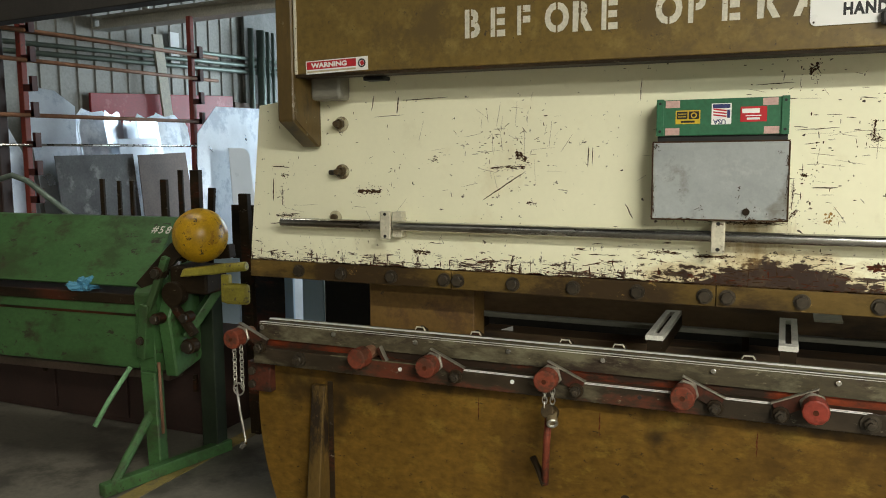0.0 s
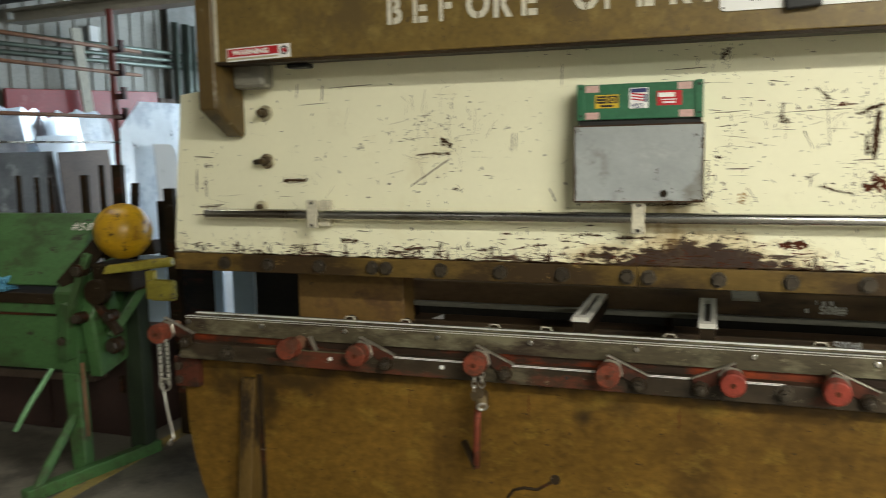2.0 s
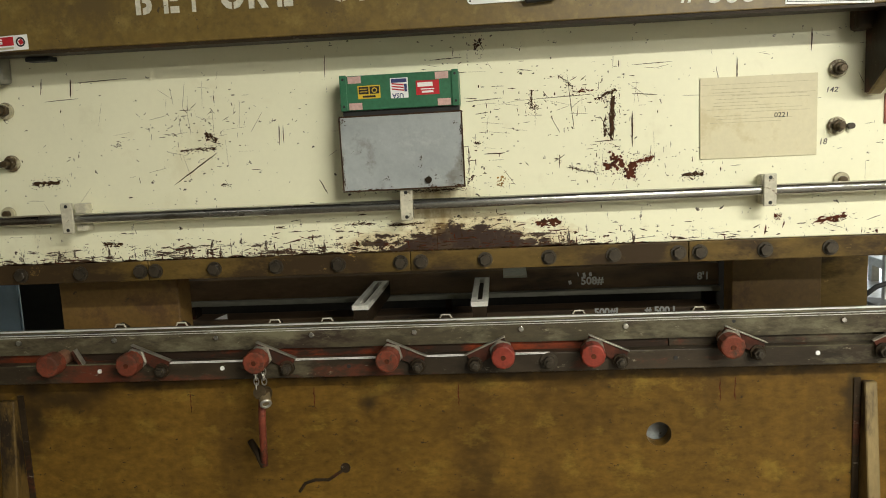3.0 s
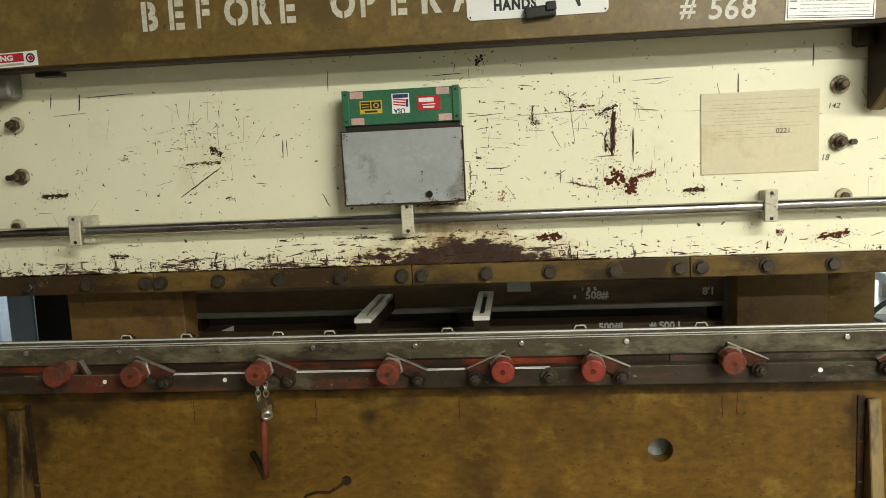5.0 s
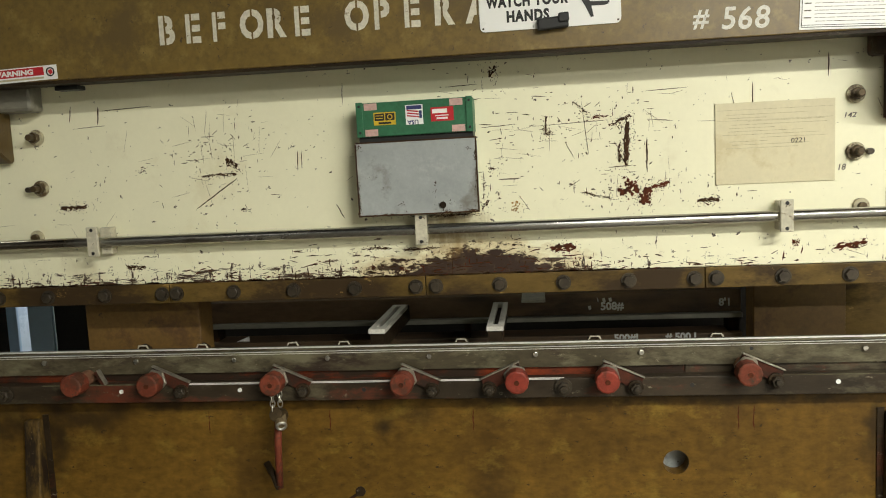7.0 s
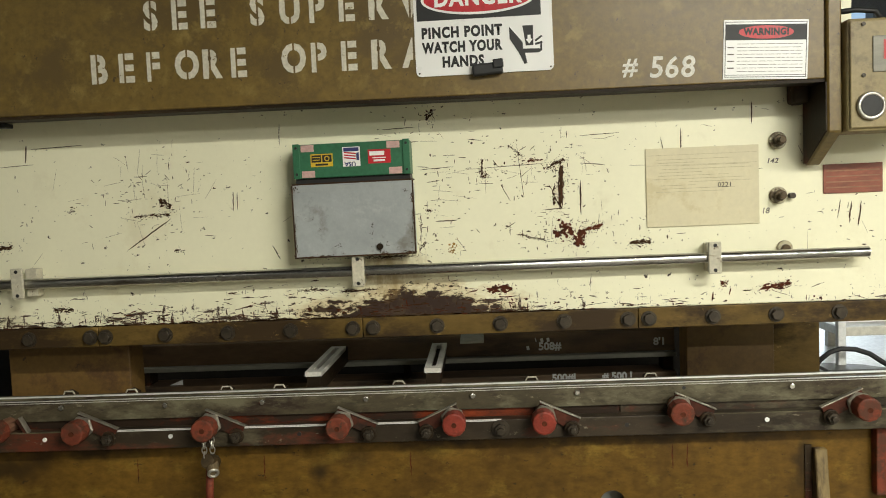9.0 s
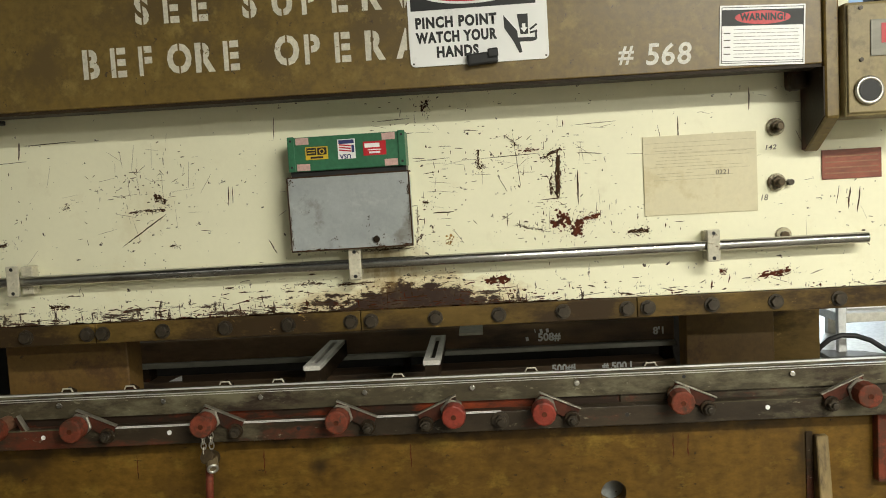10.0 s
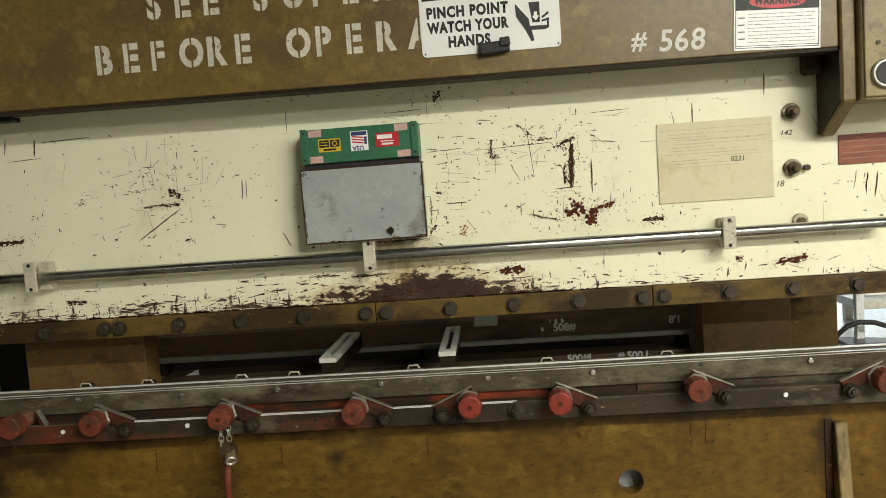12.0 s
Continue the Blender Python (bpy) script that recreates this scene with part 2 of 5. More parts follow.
M_SIGNRED = mat("sign_red", (0.55, 0.018, 0.028), 0.08, 20, 0.4, 0, 0.02, 100)
M_YELLOW = mat("sticker_yellow", (0.70, 0.50, 0.03), 0.08, 20, 0.5, 0, 0.02, 100)
M_PINK = mat("faded_pink_label", (0.62, 0.40, 0.36), 0.12, 60, 0.5, 0, 0.05, 100)
M_BLUE = mat("sticker_blue", (0.03, 0.04, 0.16), 0.1, 20, 0.5, 0, 0.02, 100)
M_PLATE = mat("yellowed_plate", (0.66, 0.60, 0.40), 0.07, 6, 0.45, 0, 0.05, 90, stain=((0.58, 0.51, 0.31), 0.3, 6), grain=0.06)
M_PRINT = mat("faded_print", (0.56, 0.50, 0.33), 0.2, 90, 0.6, 0, 0.02, 100)
M_CHIP = mat("bare_rusty_chip", (0.060, 0.033, 0.017), 0.45, 60, 0.7, 0, 0.3, 150, spec=0.1)
M_REDCHIP = mat("red_primer_chip", (0.095, 0.027, 0.013), 0.4, 40, 0.7, 0, 0.3, 150, stain=((0.04, 0.018, 0.01), 0.4, 30), spec=0.1)
M_MGREEN = mat("machine_green_paint", (0.062, 0.155, 0.048), 0.25, 3.5, 0.45, 0, 0.15, 70, stain=((0.040, 0.080, 0.025), 0.5, 3), chip=((0.035, 0.030, 0.018), 0.18, 17), stain2=((0.045, 0.045, 0.022), 0.18, 9), stretch=(0.6, 1, 1))
M_BALL = mat("yellow_ball_paint", (0.60, 0.34, 0.010), 0.22, 12, 0.36, 0, 0.15, 90, stain=((0.30, 0.14, 0.012), 0.35, 14), chip=((0.06, 0.035, 0.015), 0.30, 26))
M_YPAINT = mat("pale_yellow_paint", (0.42, 0.36, 0.05), 0.25, 18, 0.45, 0, 0.2, 120, chip=((0.12, 0.10, 0.05), 0.2, 30))
M_CONC = mat("concrete_floor", (0.16, 0.145, 0.115), 0.3, 0.9, 0.5, 0, 0.1, 40, stain=((0.07, 0.062, 0.05), 0.5, 1.6))
M_LINE = mat("yellow_floor_paint", (0.28, 0.21, 0.06), 0.2, 6, 0.6, 0, 0.1, 60, stain=((0.14, 0.11, 0.06), 0.5, 7))
M_WALL = mat("corrugated_wall_paint", (0.33, 0.32, 0.28), 0.12, 2.0, 0.5, 0.2, 0.05, 40, stain=((0.30, 0.29, 0.25), 0.35, 2.5))
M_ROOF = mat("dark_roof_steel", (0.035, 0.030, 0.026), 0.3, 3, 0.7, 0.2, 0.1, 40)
M_GIRT = mat("galvanised_beam", (0.62, 0.60, 0.52), 0.12, 4, 0.5, 0.2, 0.08, 60)
M_RACK = mat("rack_red_paint", (0.27, 0.050, 0.034), 0.2, 10, 0.5, 0, 0.15, 90, chip=((0.07, 0.04, 0.03), 0.2, 25))
M_RUSTBAR = mat("rusty_bar", (0.30, 0.15, 0.085), 0.3, 14, 0.6, 0.3, 0.2, 90)
M_COND = mat("green_conduit", (0.20, 0.25, 0.21), 0.2, 8, 0.45, 0.5, 0.1, 80)
M_REDPAN = mat("red_panel_paint", (0.42, 0.030, 0.035), 0.15, 5, 0.4, 0, 0.05, 80, stain=((0.50, 0.10, 0.09), 0.25, 4))
M_ALU = mat("aluminium_sheet", (0.78, 0.82, 0.86), 0.12, 3, 0.3, 0.85, 0.55, 60, stain=((0.52, 0.57, 0.63), 0.4, 3), grain=0.05, deep=0.02, relief=2.0)
M_DARKSH = mat("dark_steel_sheet", (0.13, 0.125, 0.115), 0.35, 3.5, 0.4, 0.5, 0.08, 60, stain=((0.26, 0.25, 0.23), 0.35, 4))
M_BROWNSH = mat("rusty_steel_sheet", (0.15, 0.105, 0.08), 0.25, 3.5, 0.5, 0.3, 0.08, 60)
M_RIB = mat("rubbed_rib_paint", (0.22, 0.155, 0.060), 0.3, 12, 0.5, 0, 0.2, 90, stain=((0.05, 0.03, 0.015), 0.5, 9), stretch=(1, 1, 0.3))
M_STUD = mat("brown_stud_steel", (0.22, 0.165, 0.09), 0.3, 40, 0.45, 0.3, 0.2, 140)
# Near-white colour that paints the highlight on worn steel edges.
M_LAND = mat("rubbed_edge_highlight", (0.84, 0.82, 0.77), 0.1, 16, 0.38, 0.3, 0.05, 140, grain=0.1, stretch=(0.1, 1, 1))
M_FRAME = mat("side_frame_paint", (0.170, 0.095, 0.024), 0.2, 5, 0.55, 0, 0.1, 70, stain=((0.09, 0.045, 0.015), 0.35, 5), chip=((0.05, 0.03, 0.015), 0.02, 20))
M_GAUGE = mat("rusty_gauge_steel", (0.20, 0.125, 0.070), 0.35, 7, 0.55, 0.1, 0.2, 80, stain=((0.075, 0.052, 0.036), 0.5, 5), stretch=(0.3, 1, 1))
M_FLANGE = mat("grey_flange_steel", (0.22, 0.21, 0.17), 0.25, 8, 0.45, 0.2, 0.15, 90, stretch=(0.3, 1, 1))
M_INK = mat("faded_ink", (0.16, 0.14, 0.12), 0.3, 60, 0.7, 0, 0.02, 100)
M_WASH = mat("cream_washer_paint", (0.56, 0.51, 0.34), 0.2, 30, 0.5, 0, 0.1, 120, stain=((0.10, 0.065, 0.03), 0.52, 30))
M_STUDDK = mat("greasy_brown_stud", (0.085, 0.058, 0.028), 0.35, 50, 0.35, 0.4, 0.2, 140)
# Darker rib paint with dark blotches, for the left rib only.
M_RIBDK = mat("dark_rib_paint", (0.125, 0.075, 0.020), 0.4, 12, 0.5, 0, 0.2, 90, stain=((0.022, 0.014, 0.008), 0.55, 8), chip=((0.30, 0.22, 0.10), 0.06, 30), stretch=(1, 1, 0.4), spec=0.2)
M_OCHRECHIP = mat("ochre_primer_chip", (0.34, 0.19, 0.03), 0.3, 40, 0.7, 0, 0.2, 150)
M_BLKRUB = mat("black_rubber", (0.015, 0.015, 0.015), 0.3, 20, 0.55, 0, 0.1, 100)
M_CLOTH = mat("blue_cloth", (0.10, 0.33, 0.50), 0.15, 25, 0.8, 0, 0.3, 200)
M_TABLE = mat("white_bench_top", (0.78, 0.79, 0.78), 0.05, 4, 0.4, 0, 0.03, 60)
M_BOXPAINT = mat("olive_box_paint", (0.30, 0.235, 0.105), 0.12, 6, 0.45, 0, 0.1, 80, stain=((0.15, 0.11, 0.05), 0.25, 8))

# ---- building helpers ----
WORLD = {}


def box(x0, x1, y0, y1, z0, z1, bev=0.0, bm=None):
    b = bmesh.new()
    bmesh.ops.create_cube(b, size=1.0, matrix=Matrix.Translation(((x0 + x1) / 2, (y0 + y1) / 2, (z0 + z1) / 2)) @ Matrix.Diagonal((x1 - x0, y1 - y0, z1 - z0, 1)))
    if bev:
        bmesh.ops.bevel(b, geom=b.edges[:], offset=bev, segments=2, affect="EDGES", profile=0.5)
    return add(bm, b)


def add(bm, b):
    if bm is None:
        return b
    me = bpy.data.meshes.new("tmp")
    b.to_mesh(me)
    bm.from_mesh(me)
    bpy.data.meshes.remove(me)
    b.free()
    return bm


def turned(b, m):
    bmesh.ops.transform(b, matrix=m, verts=b.verts[:])
    return b


def cyl(a, c, r, seg=20, r2=None, bm=None, bev=0.0):
    a, c = Vector(a), Vector(c)
    b = bmesh.new()
    bmesh.ops.create_cone(b, cap_ends=True, segments=seg, radius1=r, radius2=r if r2 is None else r2, depth=(c - a).length)
    if bev:
        bmesh.ops.bevel(b, geom=[e for e in b.edges if len(e.link_faces) == 2 and any(len(f.verts) > 4 for f in e.link_faces)], offset=bev, segments=2, affect="EDGES", profile=0.5)
    turned(b, Matrix.Translation((a + c) / 2) @ (c - a).to_track_quat("Z", "Y").to_matrix().to_4x4())
    return add(bm, b)


def ring(centre, axis, R, r, seg=28, sub=8, bm=None):
    b = bmesh.new()
    rows = []
    for i in range(seg):
        t = 2 * math.pi * i / seg
        rows.append([b.verts.new(((R + r * math.cos(s)) * math.cos(t), (R + r * math.cos(s)) * math.sin(t), r * math.sin(s))) for s in (2 * math.pi * k / sub for k in range(sub))])
    for i in range(seg):
        for k in range(sub):
            b.faces.new((rows[i][k], rows[(i + 1) % seg][k], rows[(i + 1) % seg][(k + 1) % sub], rows[i][(k + 1) % sub]))
    turned(b, Matrix.Translation(centre) @ Vector(axis).to_track_quat("Z", "Y").to_matrix().to_4x4())
    return add(bm, b)


def tube(points, r, seg=10, bm=None):
    """A round bar through some corner points."""
    pts = [Vector(p) for p in points]
    b = bmesh.new()
    rows = []
    for i, p in enumerate(pts):
        d = (pts[min(i + 1, len(pts) - 1)] - pts[max(i - 1, 0)]).normalized()
        q = d.to_track_quat("Z", "Y").to_matrix()
        rows.append([b.verts.new(p + q @ Vector((r * math.cos(2 * math.pi * k / seg), r * math.sin(2 * math.pi * k / seg), 0))) for k in range(seg)])
    for i in range(len(pts) - 1):
        for k in range(seg):
            b.faces.new((rows[i][k], rows[i][(k + 1) % seg], rows[i + 1][(k + 1) % seg], rows[i + 1][k]))
    b.faces.new(rows[0][::-1])
    b.faces.new(rows[-1])
    return add(bm, b)


def prism(outline, axis, lo, hi, bev=0.0, bm=None):
    """A flat outline (two coordinates each) pushed from lo to hi along an axis."""
    b = bmesh.new()
    put = {"y": lambda u, v, w: (u, w, v), "x": lambda u, v, w: (w, u, v), "z": lambda u, v, w: (u, v, w)}[axis]
    a = [b.verts.new(put(u, v, lo)) for u, v in outline]
    c = [b.verts.new(put(u, v, hi)) for u, v in outline]
    b.faces.new(a)
    b.faces.new(c[::-1])
    for i in range(len(a)):
        j = (i + 1) % len(a)
        b.faces.new((a[i], c[i], c[j], a[j]))
    bmesh.ops.recalc_face_normals(b, faces=b.faces[:])
    if bev:
        bmesh.ops.bevel(b, geom=b.edges[:], offset=bev, segments=1, affect="EDGES")
    return add(bm, b)


def thing(name, x, y, z, label, category, group=""):
    ob = new(name)
    ob.location = (x, y, z)
    ob.empty_display_size = 0.1
    WORLD[ob.name] = Vector((x, y, z))
    return tagged(ob, label, category, group)


def part(name, bm, material, parent=None, label="", smooth=False):
    """One mesh object from a bmesh in world coordinates, under a thing or a part."""
    me = bpy.data.meshes.new(name)
    mid = sum((v.co for v in bm.verts), Vector()) / max(1, len(bm.verts))
    turned(bm, Matrix.Translation(-mid))
    bmesh.ops.recalc_face_normals(bm, faces=bm.faces[:])
    if smooth:
        for f in bm.faces:
            f.smooth = len(f.verts) <= 4
    bm.to_mesh(me)
    bm.free()
    me.materials.append(material)
    ob = new(name, me)
    ob.location = mid
    WORLD[ob.name] = mid
    if parent is not None:
        ob.parent = parent
        ob.matrix_parent_inverse = Matrix.Translation(-WORLD[parent.name])
    return tagged(ob, label)


def structure(name, bm, material, label, category, smooth=False):
    return tagged(part(name, bm, material, None, label, smooth), label, category, kind="structure")


def glyphs(text, size, fat=0.0, gap=0.0, wide=1.0, slant=0.0, track=1.0):
    """Flat filled lettering in the x-z plane from the built-in font, with its left foot at the origin; gap: a stencil's bridge."""
    c = bpy.data.curves.new("glyph", "FONT")
    c.body, c.size, c.offset, c.resolution_u, c.shear = text, size, fat, 3, slant
    c.space_character = track
    ob = bpy.data.objects.new("glyph", c)
    scene.collection.objects.link(ob)
    bpy.context.view_layer.update()
    me = bpy.data.meshes.new_from_object(ob.evaluated_get(bpy.context.evaluated_depsgraph_get()))
    bpy.data.objects.remove(ob)
    bpy.data.curves.remove(c)
    b = bmesh.new()
    b.from_mesh(me)
    bpy.data.meshes.remove(me)
    x0, x1 = min(v.co.x for v in b.verts), max(v.co.x for v in b.verts)
    y0 = min(v.co.y for v in b.verts)
    turned(b, Matrix.Diagonal((wide, 1, 1, 1)) @ Matrix.Translation((-x0, -y0, 0)))
    if gap:
        w = (x1 - x0) * wide
        mid = w * (0.5 if text in "OSUCGAV" else 0.36)
        for cx in (mid - gap, mid + gap):
            bmesh.ops.bisect_plane(b, geom=b.verts[:] + b.edges[:] + b.faces[:], plane_co=(cx, 0, 0), plane_no=(1, 0, 0))
        dead = [f for f in b.faces if abs(f.calc_center_median().x - mid) < gap]
        bmesh.ops.delete(b, geom=dead, context="FACES")
    return turned(b, pose(0, 0, 0, 90))


def write(text, x, y, z, size, material, parent, fat=0.0, gap=0.0, wide=1.0, tilt=0.0, slant=0.0, name="lettering", spin=0.0):
    b = glyphs(text, size, fat, gap, wide, slant)
    if spin:
        w = max(v.co.x for v in b.verts)
        turned(b, Matrix.Translation((w, 0, 0.7 * size)) @ pose(0, 0, 0, 0, spin, 0))
    return part(name, turned(b, Matrix.Translation((x, y, z)) @ pose(0, 0, 0, 0, -tilt, 0)), material, parent)


def quad(x0, x1, z0, z1, y, tilt=0.0, bm=None, thick=0.0006):
    b = box(x0, x1, y - thick, y, z0, z1)
    if tilt:
        c = Vector(((x0 + x1) / 2, y, (z0 + z1) / 2))
        turned(b, Matrix.Translation(c) @ pose(0, 0, 0, 0, -tilt, 0) @ Matrix.Translation(-c))
    return add(bm, b)


def oval(cx, cz, rx, rz, y, thick=0.0006, seg=40):
    return prism([(cx + rx * math.cos(2 * math.pi * i / seg), cz + rz * math.sin(2 * math.pi * i / seg)) for i in range(seg)], "y", y - thick, y)


def hexnut(x, y, z, r, depth, turn=0.0, bm=None):
    b = bmesh.new()
    bmesh.ops.create_cone(b, cap_ends=True, segments=6, radius1=r, radius2=r, depth=depth)
    bmesh.ops.bevel(b, geom=b.edges[:], offset=r * 0.08, segments=1, affect="EDGES")
    turned(b, Matrix.Translation((x, y, z)) @ pose(0, 0, 0, 90, 0, 0) @ pose(0, 0, 0, 0, 0, turn))
    return add(bm, b)


RNG = random.Random(7)

# ---- the hall ----


def corrugated(x, y0, y1, z0, z1, pitch=0.19, deep=0.012):
    """Trapezoid sheet that faces +x."""
    out = []
    y = y0
    while y < y1:
        out += [(y, 0), (y + pitch * 0.78, 0), (y + pitch * 0.83, deep), (y + pitch * 0.95, deep)]
        y += pitch
    b = bmesh.new()
    lo = [b.verts.new((x + d, yy, z0)) for yy, d in out]
    hi = [b.verts.new((x + d, yy, z1)) for yy, d in out]
    for i in range(len(out) - 1):
        b.faces.new((lo[i], lo[i + 1], hi[i + 1], hi[i]))
    return b


structure("floor", box(-5.6, 9.0, -9.0, 8.8, -0.2, 0.0), M_CONC, "stained grey concrete workshop floor", "floor")
fl = bmesh.new()
turned(box(-0.9, 0.9, -0.04, 0.04, 0.0, 0.003, bm=fl), pose(-2.225, 0.75, 0.0, 0, 0, 90))
structure("floor_line", fl, M_LINE, "worn yellow line painted on the concrete floor", "floor marking")
w = box(-5.6, -5.25, -9.0, 8.8, 0, 4.4)
structure("wall_west", w, M_WALL, "pale painted metal workshop wall", "wall")
structure("wall_west_cladding", corrugated(-5.23, 0.5, 8.3, 0.0, 4.3), M_WALL, "pale ribbed metal wall cladding", "wall cladding")
structure("wall_south", box(-5.6, 9.0, -9.0, -8.8, 0, 4.4), M_WALL, "pale metal workshop wall", "wall")
structure("wall_east", box(8.8, 9.0, -8.8, 8.4, 0, 4.4), M_WALL, "pale metal workshop wall", "wall")
wn_b = box(-5.25, -4.3, 8.4, 8.6, 0, 4.4)
for a, c, lo in ((-4.3, -1.5, 3.6), (-1.5, 2.8, 0), (2.8, 5.6, 3.6), (5.6, 8.8, 0)):
    box(a, c, 8.4, 8.6, lo, 4.4, bm=wn_b)
structure("wall_north", wn_b, mat("blue_grey_cladding", (0.33, 0.37, 0.42), 0.15, 3, 0.5, 0.2, 0.05, 40), "blue-grey metal workshop wall with open doorways", "wall")
structure("ceiling", box(-5.6, 9.0, -9.0, 8.8, 4.4, 4.6), M_ROOF, "dark steel workshop roof", "ceiling")


def girder(name, a, c, high, wide, material, label):
    a, c = Vector(a), Vector(c)
    d = c - a
    b = bmesh.new()
    L = d.length
    for z0, z1, w2 in ((0, 0.02, wide), (high - 0.02, high, wide), (0.02, high - 0.02, 0.02)):
        box(0, L, -w2 / 2, w2 / 2, z0, z1, bm=b)
    turned(b, Matrix.Translation(a) @ pose(0, 0, 0, 0, 0, math.degrees(math.atan2(d.y, d.x))))
    return structure(name, b, material, label, "roof beam")


rafter = box(-5.2, 1.2, 1.06, 1.16, 0.0, 0.34, 0.004)
for v in rafter.verts:
    v.co.z += 2.23 + (v.co.x + 2.73) * 0.027
structure("roof_rafter", rafter, M_ROOF, "dark steel roof rafter", "roof beam")
girder("roof_beam_dark", (-5.2, 2.95, 2.72), (0.8, 2.25, 2.72), 0.5, 0.22, M_ROOF, "dark steel roof girder")
girder("roof_beam_pale", (-5.2, 3.19, 2.52), (0.5, 2.53, 2.52), 0.11, 0.16, M_GIRT, "pale galvanised steel roof beam")
br = bmesh.new()
tube([(-4.6, 3.10, 2.62), (-4.45, 2.86, 2.98)], 0.03, 8, br)
tube([(-3.5, 2.98, 2.62), (-3.35, 2.73, 2.98)], 0.03, 8, br)
structure("roof_brace", br, M_GIRT, "pale steel roof braces", "roof beam")
structure("column_dark", box(-4.24, -4.03, 1.20, 1.28, 0, 4.4, 0.01), mat("dark_red_column", (0.03, 0.014, 0.011), 0.3, 4, 0.5, 0.1, 0.1, 50), "dark red-brown steel column", "column")


def tube_lamp():
    for i, (lx, ly, lz, watts) in enumerate(LAMPS):
        # Unseen fixtures, drawn for the added fill lamps too.
        t = thing("ceiling_lamp", lx, ly, lz, "long white fluorescent ceiling lamp, assumed and out of view", "lamp", "ceiling lamps")
        part("housing", prism([(-0.17, 0.01), (-0.06, 0.1), (0.06, 0.1), (0.17, 0.01)], "x", -1.2, 1.2), M_WHITE, t)
        for ob in t.children:
            ob.location = ob.location + Vector((lx, ly, lz))
        for dx in (-0.9, 0.9):
            part("hanger", cyl((lx + dx, ly, lz + 0.1), (lx + dx, ly, 4.4), 0.008, 8), M_GALV, t)


tube_lamp()

# ---- conduits and rack along the west wall ----
for z0, z1, r in ((2.20, 2.40, 0.022), (2.27, 2.465, 0.020), (2.37, 2.53, 0.02)):
    tagged(part("conduit", cyl((-5.12, 1.0, z0), (-5.12, 7.1, z1), r, 12), M_COND, None, smooth=True), "grey-green electrical conduit along the metal wall", "conduit", "wall conduits", "structure")
# Panel added to darken the overlit stretch of wall behind the pipes.
structure("wall_shade_panel", box(-5.19, -5.17, 5.18, 7.44, 1.0, 3.6), mat("wall_shade_grey", (0.27, 0.27, 0.25), 0.3, 3, 0.6, 0, 0.1, 50), "dark grey panel added to shade the wall behind the pipes", "wall board")
for y, r in ((5.17, 0.030), (5.35, 0.045), (5.48, 0.022), (5.58, 0.018), (5.76, 0.022), (6.14, 0.03)):
    tagged(part("wall_pipe", cyl((-5.08, y, 0.9), (-5.08, y, 2.80), r, 12), M_COND, None, smooth=True), "grey steel pipe rising along the metal wall", "pipe", "wall pipes", "structure")

red_panel = part("painted_board", prism([(3.0, 0.0), (4.93, 0.0), (4.93, 2.065), (3.0, 1.98)], "x", -5.185, -5.16, 0.004), M_REDPAN)
tagged(red_panel, "large faded red board leaning against the wall", "board")
brown_panel = part("brown_panel", box(-5.185, -5.155, 4.96, 5.43, 0.0, 2.005, 0.004), M_BROWNSH)
tagged(brown_panel, "brown sheet beside the red panel", "panel")
white_strip = part("white_strip", prism([(3.69, 2.55), (3.81, 2.56), (4.05, 0.75), (3.93, 0.75)], "x", -5.10, -5.08), M_PALE)
tagged(white_strip, "pale narrow strip leaning against the wall", "strip")
tagged(part("pale_offcut", box(-5.19, -5.17, 4.02, 4.14, 2.28, 2.62), M_WHITE), "narrow white panel on the wall", "panel")


M_HOOK = mat("dark_hook_paint", (0.09, 0.022, 0.018), 0.3, 20, 0.5, 0, 0.15, 90)


def bar_rack():
    t = thing("bar_rack", -4.0, 2.15, 0.0, "red-painted steel bar rack with hooked uprights", "rack")
    for y, lean in ((1.375, 0.0), (2.91, 0.02)):
        up = part("upright", box(-4.02, -3.98, y - 0.02, y + 0.02, 0.0, 2.52, 0.004), M_RACK, t)
        for z in (2.25, 2.075, 1.90, 1.745, 1.56, 1.39, 1.22):
            b = box(-3.98, -3.90, y - 0.02, y + 0.02, z - 0.055, z - 0.014)
            box(-3.925, -3.90, y - 0.02, y + 0.02, z - 0.055, z + 0.035, bm=b)
            part("hook", b, M_HOOK, up)
    return t


bar_rack()
for za, zb, r, m_bar, lab in ((2.205, 2.22, 0.014, M_RUSTBAR, "rusty steel bar"), (2.03, 2.04, 0.013, M_RUSTBAR, "pale rusty steel bar"), (1.70, 1.71, 0.013, M_RUSTBAR, "brown steel bar"), (1.52, 1.52, 0.008, M_BRIGHT, "thin bright steel bar")):
    d = (zb - za) / 1.52
    tagged(part("steel_bar", cyl((-3.94, 0.9, za - 0.48 * d), (-3.94, 3.15, zb + 0.24 * d), r, 12), m_bar, None, smooth=True), lab + " lying on the rack's hooks", "bar", "bars on the rack")

# ---- sheet metal standing by the wall ----


def sheet(outline, x, lean, material, label, name="metal_sheet", thick=0.004):
    """Outline in (y, z); lean: how far its foot stands out from its top."""
    b = prism(outline, "x", x, x + thick)
    for v in b.verts:
        v.co.x += lean * (1.6 - v.co.z) / 1.6
    return tagged(part(name, b, material), label, "metal sheet", "sheets along the wall")


